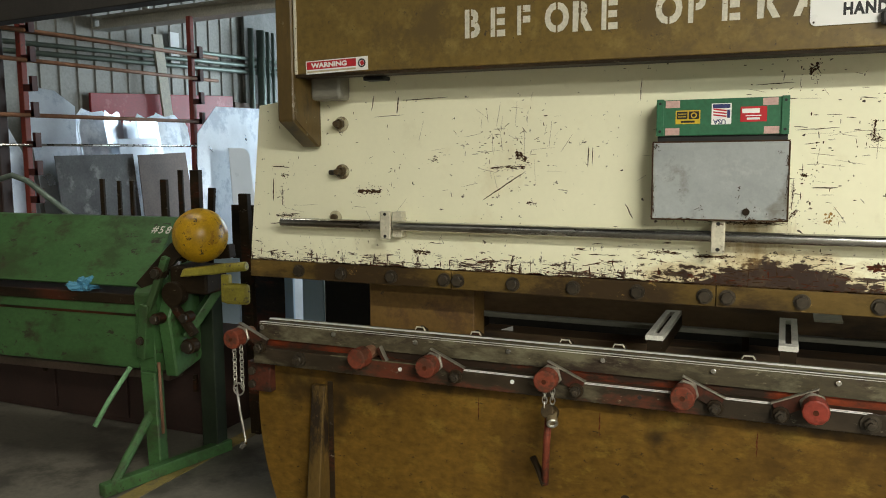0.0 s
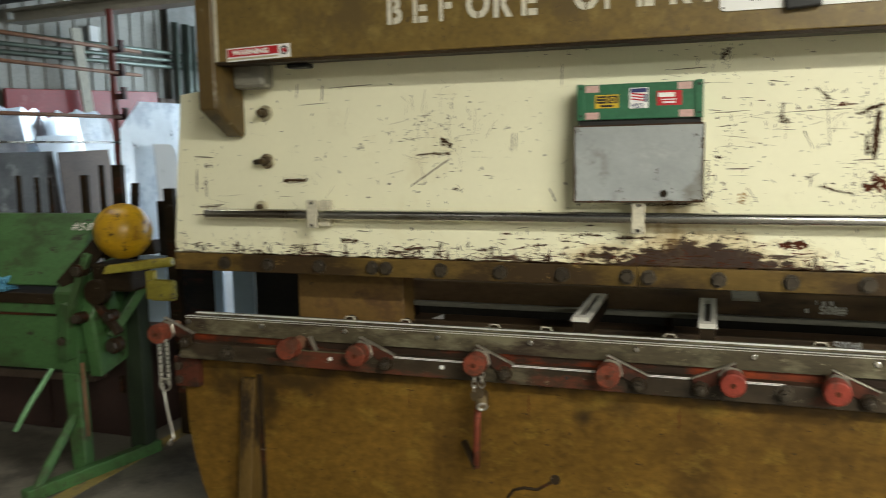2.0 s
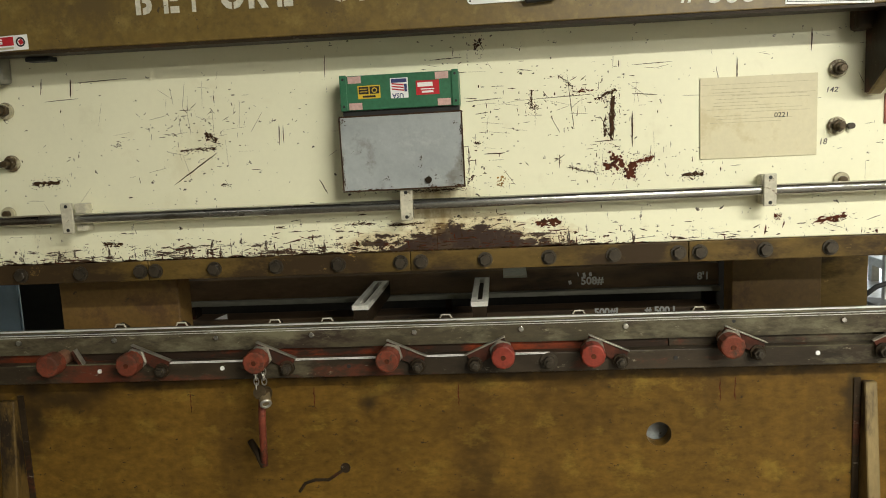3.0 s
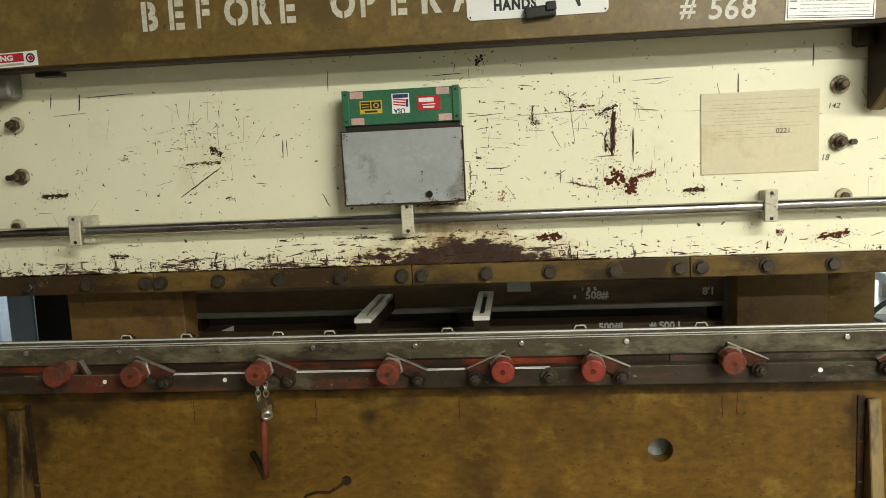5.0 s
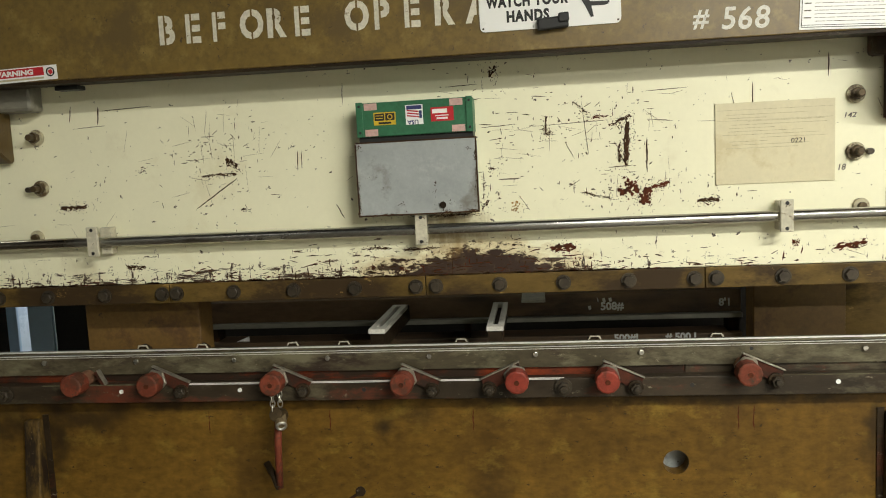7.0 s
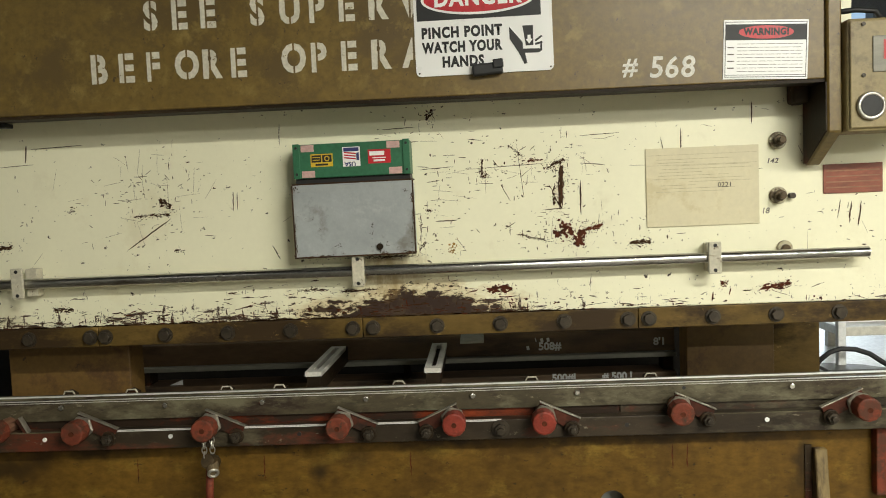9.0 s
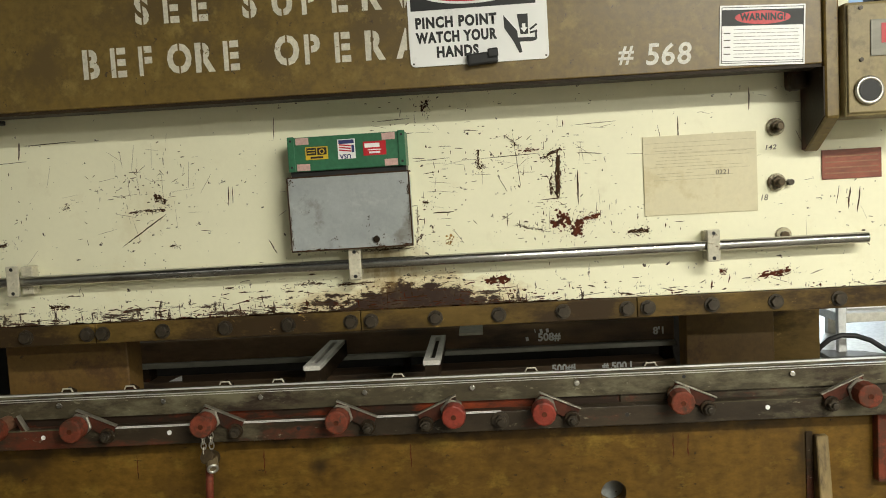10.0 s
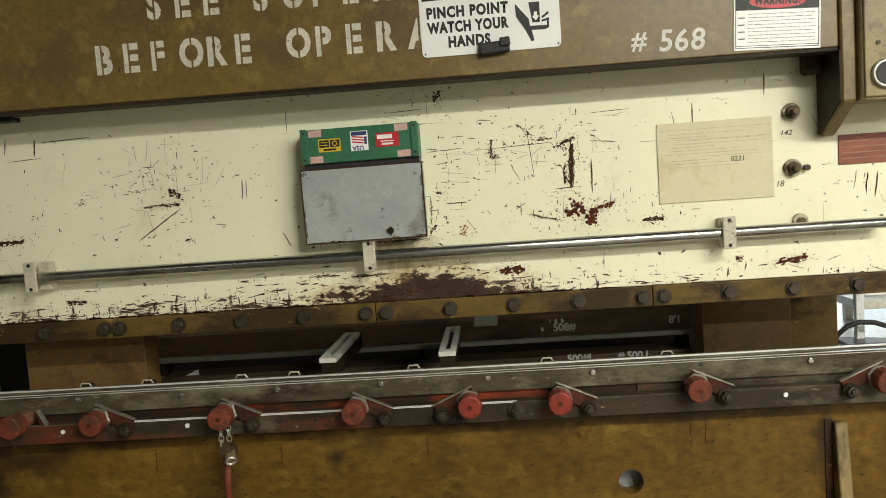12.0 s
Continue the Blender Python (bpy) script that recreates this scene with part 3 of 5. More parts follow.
sheet([(1.99, 0), (2.45, 0), (2.42, 1.49), (2.49, 1.83), (2.33, 1.94), (2.08, 1.96), (2.03, 1.62)], -4.75, 0.35, M_ALU, "bent bright aluminium offcut standing by the wall")


def offcut(y, wide, top, x, yaw, cut):
    """A torn aluminium offcut standing on edge, turned a little about its own upright."""
    out = [(y, 0), (y + wide, 0), (y + wide, top - 0.16 * cut), (y + wide * 0.86, top - 0.03 * cut), (y + wide * 0.5, top - 0.05 * (1 - cut)), (y + wide * 0.2, top), (y, top - 0.10 * (1 - cut))]
    b = prism(out, "x", x, x + 0.003)
    for v in b.verts:
        v.co.x += 0.28 * (1.6 - v.co.z) / 1.6 + math.sin(radians(yaw)) * (v.co.y - y - wide / 2) + 0.012 * math.sin(9 * v.co.z + 5 * y)
    tagged(part("metal_sheet", b, M_ALU), "torn bright aluminium offcut standing by the wall", "metal sheet", "sheets along the wall")


for k in range(12):
    offcut(2.33 + 0.115 * k + RNG.uniform(-0.03, 0.03), RNG.uniform(0.24, 0.40), RNG.uniform(1.70, 1.84), -4.99 + 0.018 * ((k * 5) % 12), RNG.uniform(-22, 14), RNG.random())
sheet([(2.87, 0), (3.33, 0), (3.33, 1.60), (2.87, 1.58)], -4.76, 0.28, M_ALU, "plain bright aluminium sheet")
sheet([(2.08, 0), (2.85, 0), (2.85, 1.46), (2.08, 1.45)], -4.60, 0.18, M_DARKSH, "dark smeared steel sheet")
sheet([(2.82, 0), (3.47, 0), (3.43, 1.47), (2.86, 1.45)], -4.56, 0.18, M_BROWNSH, "brown steel sheet leaning on the others")
sheet([(1.47, 0), (2.03, 0), (2.03, 1.36), (1.79, 1.89), (1.51, 1.85)], -4.8, 0.3, M_ALU, "grey aluminium sheet behind the rack")
sheet([(2.48, 0.0), (3.73, 0.0), (3.68, 1.83), (2.87, 1.82), (2.61, 1.61), (2.56, 1.38)], -3.72, 0.22, M_ALU, "large bright aluminium sheet standing beside the press")
sheet([(2.66, 0.0), (3.02, 0.0), (3.04, 1.46), (2.98, 1.50), (2.80, 1.50)], -3.60, 0.2, M_WHITE, "narrow white-backed strip of sheet metal")


M_CAB = mat("dark_red_box_paint", (0.035, 0.016, 0.012), 0.3, 4, 0.6, 0, 0.1, 50)
# Assumed dark red box, added to darken under the folder; doors are invented.
LC = thing("low_dark_box", -3.0, 1.17, 0.0, "low dark red-brown box assumed behind the folder", "cabinet")
part("body", box(-4.0, -2.38, 1.02, 1.35, 0.0, 0.505, 0.004), M_CAB, LC)
part("top", box(-4.02, -2.36, 1.00, 1.37, 0.5055, 0.52, 0.003), M_CAB, LC)
for a in (-3.98, -3.445, -2.91):
    dr = part("door", box(a, a + 0.515, 1.005, 1.0195, 0.03, 0.495, 0.003), M_CAB, LC)
    part("handle", box(a + 0.45, a + 0.47, 0.985, 1.005, 0.24, 0.33, 0.002), M_DARKST, dr)


M_PALEBLUE = mat("pale_blue_sheet", (0.55, 0.70, 0.84), 0.08, 4, 0.4, 0, 0.03, 60, grain=0.05)


def floor_bar(x, y, z1, dx, r, material, label, z0=0.5205):
    b = box(-r, r, -r * 0.6, r * 0.6, z0, z1, 0.003)
    for v in b.verts:
        v.co.x += dx * v.co.z / z1
    turned(b, Matrix.Translation((x, y, 0)))
    tagged(part("steel_bar", b, material), label, "bar", "bars standing behind the folder")


for x, top, dx, r in ((-3.12, 1.33, 0.0, 0.014), (-3.0, 1.32, 0.0, 0.012), (-2.91, 1.32, 0.0, 0.012), (-2.69, 1.33, 0.0, 0.02), (-2.58, 1.38, 0.0, 0.014), (-2.48, 1.38, 0.0, 0.028), (-2.38, 1.29, 0.11, 0.018)):
    floor_bar(x - dx, 1.1, top, dx, r, M_DARKST, "dark steel bar standing on end")
floor_bar(-2.19, 1.15, 1.26, -0.03, 0.028, M_DARKST, "dark steel bar with a red tip standing on end", 0.0)
# Dark and black sheets are added as shade around the bright ones.
for x0, x1, yy, zt, m_s, lab in ((-2.90, -2.50, 1.92, 1.14, M_DARKST, "dark sheet added as shade"), (-2.80, -2.30, 1.50, 0.33, M_DARKSH, "low dark sheet added as shade"), (-3.05, -2.62, 1.60, 0.85, M_PALEBLUE, "pale bright sheet on edge"), (-2.49, -2.43, 1.88, 1.05, M_PALEBLUE, "narrow bright sheet on edge"), (-2.36, -2.22, 1.88, 1.05, M_PALEBLUE, "bright sheet standing on edge"), (-2.215, -1.15, 1.90, 1.24, M_ROOF, "large black sheet added as shade")):
    tagged(part("metal_sheet", box(x0, x1, yy, yy + 0.02, 0, zt), m_s), lab + " behind the press", "metal sheet", "sheets behind the press")

tagged(part("bent_pipe", tube([(-4.01, 0.97, 1.18), (-3.76, 0.95, 1.32), (-3.62, 0.95, 1.35), (-3.51, 0.95, 1.32), (-3.18, 0.99, 1.10), (-3.10, 1.05, 0.52)], 0.016, 12), M_COND, None, smooth=True), "bent grey pipe behind the folder", "pipe")

# ---- green sheet folder with a ball counterweight ----


def sheet_folder():
    t = thing("sheet_folder", -3.0, 0.85, 0.0, "green-painted hand sheet-metal folder with a yellow ball counterweight", "sheet folder")
    part("front_apron", box(-4.0, -2.395, 0.78, 0.83, 0.45, 0.745, 0.006), M_MGREEN, t)
    part("apron_seam", box(-4.0, -2.40, 0.770, 0.785, 0.69, 0.70, 0.002), M_DARKST, t)
    part("bed_shelf", box(-4.0, -2.395, 0.76, 0.98, 0.745, 0.79, 0.004), M_DARKST, t, "dark oily steel edge")
    part("upper_leaf", prism([(0.80, 0.815), (0.775, 0.825), (1.00, 1.115), (1.05, 1.115), (1.05, 1.07)], "x", -4.0, -2.34, 0.003), M_MGREEN, t)
    part("end_casting", prism([(0.76, 0.44), (0.74, 0.80), (0.80, 0.86), (0.92, 0.86), (1.02, 0.74), (1.02, 0.44)], "x", -2.39, -2.30, 0.006), M_MGREEN, t)
    part("end_plate", prism([(0.80, 0.42), (0.76, 0.70), (0.86, 0.90), (1.0, 0.92), (1.06, 0.72), (0.98, 0.46)], "x", -2.285, -2.22, 0.008), M_MGREEN, t)
    def flat_bar(name, a, c, wide, thick, material):
        a, c = Vector(a), Vector(c)
        d = c - a
        b = box(-wide / 2, wide / 2, -thick / 2, thick / 2, 0, d.length, 0.005)
        part(name, turned(b, Matrix.Translation(a) @ d.to_track_quat("Z", "Y").to_matrix().to_4x4()), material, t)

    flat_bar("link_arm", (-2.335, 0.735, 0.52), (-2.30, 0.728, 0.76), 0.055, 0.05, M_MGREEN)
    flat_bar("link_arm", (-2.31, 0.722, 0.70), (-2.205, 0.74, 0.97), 0.035, 0.03, M_MGREEN)
    flat_bar("pivot_arm", (-2.37, 0.79, 0.82), (-2.22, 0.85, 1.0), 0.06, 0.07, M_DARKST)
    flat_bar("pivot_arm", (-2.25, 0.90, 0.96), (-1.98, 0.90, 0.985), 0.05, 0.06, M_DARKST)
    flat_bar("brace_bar", (-2.20, 0.84, 0.60), (-2.07, 0.98, 0.86), 0.07, 0.04, M_MGREEN)
    flat_bar("brace_bar", (-2.25, 0.80, 0.78), (-2.12, 0.80, 0.62), 0.04, 0.03, M_DARKST)
    part("pivot_block", box(-2.24, -2.05, 0.80, 0.96, 0.80, 0.92, 0.012), M_DARKST, t)
    for px_, py_, pz_, pr in ((-2.17, 0.82, 0.56, 0.028), (-2.25, 0.712, 0.70, 0.02), (-2.24, 0.72, 0.90, 0.022), (-2.33, 0.71, 0.60, 0.016), (-2.15, 0.78, 0.70, 0.02)):
        part("pivot_washer", cyl((px_, py_ - 0.008, pz_), (px_, py_ + 0.04, pz_), pr * 1.25, 18, bev=0.003), M_DARKST, t)
        part("pivot_nut", hexnut(px_, py_ - 0.016, pz_, pr, 0.018, 12), M_NUT, t)
    part("eccentric_disc", cyl((-2.21, 0.77, 0.80), (-2.21, 0.82, 0.80), 0.055, 24, bev=0.006), M_DARKST, t)
    b = bmesh.new()
    bmesh.ops.create_uvsphere(b, u_segments=40, v_segments=24, radius=0.117)
    for v in b.verts:
        v.co *= 1 + 0.012 * noise.noise(v.co * 14)
    turned(b, Matrix.Translation((-2.07, 0.80, 1.060)))
    part("counterweight_ball", b, M_BALL, t, "chipped yellow ball", True)
    arm = prism([(-2.16, 0.880), (-2.14, 0.918), (-1.93, 0.948), (-1.90, 0.915), (-1.98, 0.900)], "y", 0.76, 0.80, 0.006)
    part("handle_arm", arm, M_YPAINT, t, "worn pale yellow arm")
    part("handle_grip", cyl((-1.95, 0.78, 0.925), (-1.83, 0.775, 0.94), 0.02, 12, bev=0.006), M_YPAINT, t, smooth=True)
    part("handle_post", box(-1.955, -1.915, 0.765, 0.795, 0.78, 0.90, 0.006), M_YPAINT, t)
    part("stop_plate", box(-1.945, -1.82, 0.755, 0.79, 0.775, 0.865, 0.016), M_YPAINT, t)
    part("front_leg", prism([(-2.355, 0.0), (-2.375, 0.45), (-2.295, 0.45), (-2.285, 0.0)], "y", 0.74, 0.80, 0.006), M_MGREEN, t)
    part("rear_leg", box(-2.235, -2.15, 0.98, 1.06, 0.0, 0.86, 0.006), mat("dark_green_leg", (0.022, 0.035, 0.018), 0.3, 6, 0.5, 0, 0.1, 60), t, "dark leg")
    part("foot_bar", turned(box(-0.34, 0.32, -0.024, 0.024, 0.0, 0.055, 0.006), pose(-2.24, 0.76, 0.0, 0, 0, 73)), M_MGREEN, t)
    part("foot_brace", tube([(-2.325, 0.49, 0.04), (-2.335, 0.755, 0.26)], 0.02, 8), M_MGREEN, t)
    part("adjusting_lever", tube([(-2.44, 0.76, 0.46), (-2.50, 0.68, 0.32), (-2.53, 0.62, 0.22)], 0.011, 10), mat("pale_green_rod", (0.20, 0.42, 0.20), 0.2, 20, 0.45, 0, 0.1, 90), t, smooth=True)
    part("pull_rod", tube([(-2.27, 0.74, 0.50), (-2.26, 0.735, 0.18)], 0.007, 8), M_RUSTBAR, t, smooth=True)
    part("lower_board", box(-4.0, -2.42, 1.00, 1.10, 0.33, 0.37, 0.004), M_BROWNSH, t)
    for word, x in (("#", -2.44), ("5", -2.40), ("8", -2.362)):
        g = glyphs(word, 0.055, 0.001, slant=0.1)
        turned(g, Matrix.Translation((x, 0.938, 1.046)) @ pose(0, 0, 0, -37.8, 0, 0))
        part("chalk_mark", g, M_CHALK, t)
    t.location, t.rotation_euler, t.scale = (-3.049, 0.620, 0.0), (0, 0, radians(4.2)), (1.039, 1.039, 1.039)
    return t


sheet_folder()
rag = bmesh.new()
bmesh.ops.create_icosphere(rag, subdivisions=4, radius=1.0)
for v in rag.verts:
    q = v.co.copy()
    v.co = Vector((q.x * 0.075, q.y * 0.05, max(-0.2, q.z) * 0.045)) * (1 + 0.75 * noise.noise(q * 1.7) + 0.3 * noise.noise(q * 4.5))
turned(rag, Matrix.Translation((-2.735, 0.591, 0.8365)))
tagged(part("rag", rag, M_CLOTH, None), "crumpled light blue cloth lying on the folder's edge", "cloth")

# ---- press brake ----
PB = thing("press_brake", 0.177, 0.2, 0.0, "large old press brake with a chipped cream ram and ochre-brown frame", "press brake")
MID = 0.177


def both(x):
    return 2 * MID - x


RAM = part("ram", prism([(-1.340, 1.113), (-1.285, 1.620), (-1.15, 1.638), (-1.15, 2.4), (both(-1.15), 2.4), (both(-1.15), 1.638), (both(-1.285), 1.620), (both(-1.340), 1.113)], "y", 0.0, 0.07, 0.002), M_CREAM, PB, "cream paint, scratched and rusted along its lower edge")
EDGES = (-1.336, -0.605, 0.153, 0.918, both(-1.336))
for a, c in zip(EDGES, EDGES[1:]):
    part("tool_clamp_bar", box(a + 0.001, c - 0.001, -0.008, 0.06, 1.056, 1.112, 0.002), M_BAND, RAM, "ochre bar worn dark")
BOLT_X = [-1.143, -0.985, -0.806, -0.628, -0.583, -0.41, -0.231, -0.052, 0.125, 0.182, 0.362, 0.538, 0.715, 0.890, 0.947, 1.121, 1.292, 1.461]
for x in BOLT_X:
    b = cyl((x, -0.012, 1.083), (x, -0.007, 1.083), 0.021, 20)
    hexnut(x, -0.017, 1.083, 0.0165, 0.014, RNG.uniform(0, 60), b)
    part("bolt", b, M_NUT, RAM)


def stud(x, z, big=True):
    b = cyl((x, -0.010, z), (x, 0.0, z), 0.0235 if big else 0.021, 24, bev=0.002)
    part("stud_washer", b, M_WASH, RAM, smooth=True)
    if big:
        part("stud_nut", hexnut(x, -0.018, z, 0.0165, 0.016, RNG.uniform(0, 60)), M_STUDDK, RAM)
        part("stud", cyl((x, -0.046, z), (x, -0.02, z), 0.0095, 14, bev=0.002), M_STUDDK, RAM)
    else:
        part("stud", cyl((x, -0.022, z), (x, -0.008, z), 0.011, 16, bev=0.002), M_STUDDK, RAM)


for x in (-0.975, 1.303):
    stud(x, 1.555)
    stud(x, 1.407)
    b = cyl((x + (0.034 if x > 0 else -0.034), -0.02, 1.405), (x + (0.034 if x > 0 else -0.034), 0.0, 1.405), 0.008, 12)
    part("stop_pin", b, M_NUT, RAM)
stud(-1.003, 1.263, False)
stud(1.318, 1.263, False)


def blob(bm, x, z, length, width, angle, ragged, y=-0.0007):
    """A ragged flake lying on the ram's face."""
    n = 8 + int(length * 140)
    top, low = [], []
    seed = RNG.uniform(0, 99)
    for i in range(n + 1):
        s = i / n
        h = width / 2 * math.sqrt(max(0.02, 1 - abs(2 * s - 1) ** 2.2))
        up = h * (1 + ragged * noise.noise((s * length * 120, seed, 0)))
        dn = h * (1 + ragged * noise.noise((s * length * 120, seed, 7)))
        wob = width * ragged * 0.5 * noise.noise((s * length * 40, seed, 3))
        top.append(((s - 0.5) * length, max(0.0002, up) + wob))
        low.append(((s - 0.5) * length, -max(0.0002, dn) + wob))
    ca, sa = math.cos(radians(angle)), math.sin(radians(angle))

    def at(p):
        return bm.verts.new((x + p[0] * ca - p[1] * sa, y, z + p[0] * sa + p[1] * ca))
    a, c = [at(p) for p in top], [at(p) for p in low]
    for i in range(n):
        bm.faces.new((a[i], c[i], c[i + 1], a[i + 1]))


def crumble(bm, x, z, length, width, angle, y=-0.0008, dense=1):
    """A patch of lost paint: many small ragged pieces that run together."""
    ca, sa = math.cos(radians(angle)), math.sin(radians(angle))
    count = dense * (6 + int(min(26, length * width * 26000)))
    for i in range(count):
        a = RNG.uniform(-0.5, 0.5)
        u, v = a * length, RNG.gauss(0, 0.30) * width * (1.1 - abs(a))
        ln = RNG.uniform(0.08, 0.26) * length
        blob(bm, x + u * ca - v * sa, z + u * sa + v * ca, ln, min(RNG.uniform(0.12, 0.42) * width, ln), angle + RNG.gauss(0, 16), 1.0, y - 0.00001 * i)
    for i in range(count):
        u, v = RNG.gauss(0, 0.45) * length, RNG.gauss(0, 0.9) * width
        blob(bm, x + u * ca - v * sa, z + u * sa + v * ca, RNG.uniform(0.0015, 0.006), RNG.uniform(0.0007, 0.0018), RNG.uniform(0, 180), 1.0, y)


# x, z, length, width, angle
WEAR = Matrix.Translation((-0.004, 0.0, -0.006))
SCRATCHES = [
    (-0.437, 1.375, 0.155, 0.0035, 33), (-0.687, 1.631, 0.15, 0.002, 2), (-0.862, 1.623, 0.045, 0.003, 80), (-0.777, 1.615, 0.05, 0.004, 83),
    (-0.192, 1.458, 0.055, 0.003, 88), (-0.180, 1.460, 0.05, 0.002, 88), (-0.077, 1.310, 0.045, 0.003, -62), (0.775, 1.429, 0.095, 0.004, 90),
    (0.703, 1.401, 0.065, 0.002, 3), (-0.052, 1.637, 0.06, 0.002, 88), (-0.807, 1.583, 0.10, 0.0016, 3), (0.442, 1.313, 0.05, 0.0014, -55), (1.000, 1.559, 0.05, 0.0016, -80),
    (0.59, 1.524, 0.17, 0.0016, 2), (0.612, 1.51, 0.15, 0.0016, -84), (0.38, 1.526, 0.10, 0.0018, 3), (0.404, 1.380, 0.06, 0.003, 1), (0.83, 1.60, 0.11, 0.0016, 2), (0.81, 1.52, 0.07, 0.002, -6), (0.57, 1.45, 0.05, 0.0016, -62), (0.30, 1.60, 0.07, 0.0022, 4), (0.28, 1.64, 0.09, 0.002, 2), (1.50, 1.36, 0.06, 0.004, 84), (1.525, 1.355, 0.07, 0.004, 82), (1.47, 1.37, 0.05, 0.002, 80), (1.05, 1.57, 0.07, 0.003, 89), (1.24, 1.64, 0.06, 0.003, 89),
    (-1.235, 1.353, 0.075, 0.004, 86), (-1.205, 1.428, 0.07, 0.003, -3), (-1.225, 1.243, 0.06, 0.003, 4),
]
FLAKES = [
    (-0.402, 1.429, 0.05, 0.009, 3), (-0.387, 1.460, 0.04, 0.014, -35), (-0.877, 1.352, 0.075, 0.012, 1), (0.722, 1.470, 0.12, 0.011, 87), (0.701, 1.438, 0.05, 0.008, 90),
    (-0.352, 1.327, 0.028, 0.006, 0), (0.935, 1.300, 0.055, 0.012, 2), (0.367, 1.673, 0.03, 0.014, 60), (-0.657, 1.448, 0.022, 0.006, 10), (1.190, 1.373, 0.018, 0.009, 0),
]
PRIMER = [(0.725, 1.339, 0.05, 0.036, 20), (0.772, 1.318, 0.045, 0.024, 70), (0.810, 1.346, 0.045, 0.013, 10), (0.545, 1.186, 0.062, 0.018, 0), (1.300, 1.166, 0.075, 0.014, 8), (1.160, 1.178, 0.018, 0.016, 0)]
b = bmesh.new()
for s in SCRATCHES:
    blob(b, *s, 0.8)
for s in FLAKES + [(0.508, 1.525, 0.04, 0.007, 85), (0.512, 1.50, 0.02, 0.010, 20), (0.69, 1.515, 0.03, 0.008, 10), (0.715, 1.528, 0.04, 0.010, 20), (0.60, 1.565, 0.05, 0.004, -40), (0.64, 1.325, 0.08, 0.004, -14), (0.36, 1.41, 0.02, 0.008, 0), (0.15, 1.195, 0.10, 0.006, 1), (0.02, 1.20, 0.08, 0.006, 1), (1.02, 1.528, 0.05, 0.006, 2), (0.332, 1.36, 0.07, 0.003, 88), (0.335, 1.312, 0.03, 0.008, 50), (0.22, 1.287, 0.18, 0.004, 0), (-1.19, 1.40, 0.03, 0.006, 0), (-1.20, 1.33, 0.05, 0.006, 88), (-1.19, 1.27, 0.07, 0.006, 2), (-0.70, 1.17, 0.05, 0.012, 0), (-0.45, 1.428, 0.05, 0.005, 4)]:
    crumble(b, *s, dense=2)
b2 = bmesh.new()
for s in PRIMER + [(0.647, 1.537, 0.05, 0.006, 2), (0.722, 1.46, 0.07, 0.009, 87)]:
    crumble(b2, *s, dense=2)
b3 = bmesh.new()
crumble(b3, 0.416, 1.303, 0.028, 0.022, 80)
tagged(part("undercoat_wear", turned(b3, WEAR), M_OCHRECHIP, RAM), kind="stuff")
for cx, cz, sx, sz, count in ((-0.42, 1.50, 0.10, 0.05, 90), (0.52, 1.51, 0.05, 0.05, 45), (0.69, 1.50, 0.07, 0.05, 75), (0.74, 1.345, 0.12, 0.022, 70), (0.85, 1.34, 0.22, 0.03, 50), (-0.8, 1.45, 0.15, 0.07, 25), (0.38, 1.44, 0.04, 0.10, 60), (0.25, 1.25, 0.5, 0.03, 25), (0.3, 1.66, 0.06, 0.03, 24), (0.2, 1.45, 0.9, 0.2, 60), (1.45, 1.33, 0.08, 0.08, 20), (-1.18, 1.38, 0.06, 0.14, 20)):
    for i in range(count):
        x, z = RNG.gauss(cx, sx), RNG.gauss(cz, sz)
        if -1.24 < x < 1.58 and 1.13 < z < 1.70:
            ln = RNG.expovariate(1 / 0.006) + 0.002
            blob(b, x, z, min(ln, 0.07), RNG.uniform(0.0010, 0.002 if ln > 0.012 else 0.0032), RNG.choice((0, 0, 0, 4, 88, 92, 90, 35, -50)) + RNG.uniform(-8, 8), 0.9)
hair = bmesh.new()
for i in range(95):
    x, z = RNG.uniform(-1.2, 1.55), RNG.uniform(1.2, 1.66)
    if i > 22:
        x, z = RNG.gauss(*RNG.choice(((-0.45, 0.12), (0.62, 0.16), (0.45, 0.1), (1.05, 0.2)))), RNG.gauss(1.50, 0.08)
    blob(hair, x, min(z, 1.69), RNG.uniform(0.015, 0.075), RNG.uniform(0.0005, 0.0012), RNG.choice((0, 0, 90, RNG.uniform(-90, 90))) + RNG.uniform(-14, 14), 0.9, -0.0005)
tagged(part("hairline_wear", turned(hair, WEAR), mat("hairline_scratch", (0.22, 0.17, 0.10), 0.3, 60, 0.6, 0, 0.1, 150), RAM), kind="stuff")
# worn paint along the lower edge, in rows of dashes
for i in range(1250):
    x = RNG.uniform(-1.31, 1.6)
    heavy = math.exp(-((x - 0.15) / 0.55) ** 2)
    if RNG.random() < (0.40 if x < 0.6 else 0.16) + 0.58 * heavy:
        z = 1.119 + abs(RNG.gauss(0, 0.018 + 0.024 * heavy))
        blob(b2 if RNG.random() < 0.35 else b, x, z, min(0.05, 0.003 + RNG.expovariate(1 / 0.011)), RNG.uniform(0.0006, 0.0040), RNG.choice((0, 0, 0, 0, 0, 90)) + RNG.gauss(0, 9), 1.0, -0.0009 if RNG.random() < 0.5 else -0.0006)
for i in range(130):
    blob(b, RNG.uniform(-1.30, 0.85), 1.1185, RNG.uniform(0.01, 0.06), RNG.uniform(0.003, 0.009), RNG.gauss(0, 2), 1.0, -0.0008)
tagged(part("paint_wear", turned(b, WEAR), M_CHIP, RAM), kind="stuff")
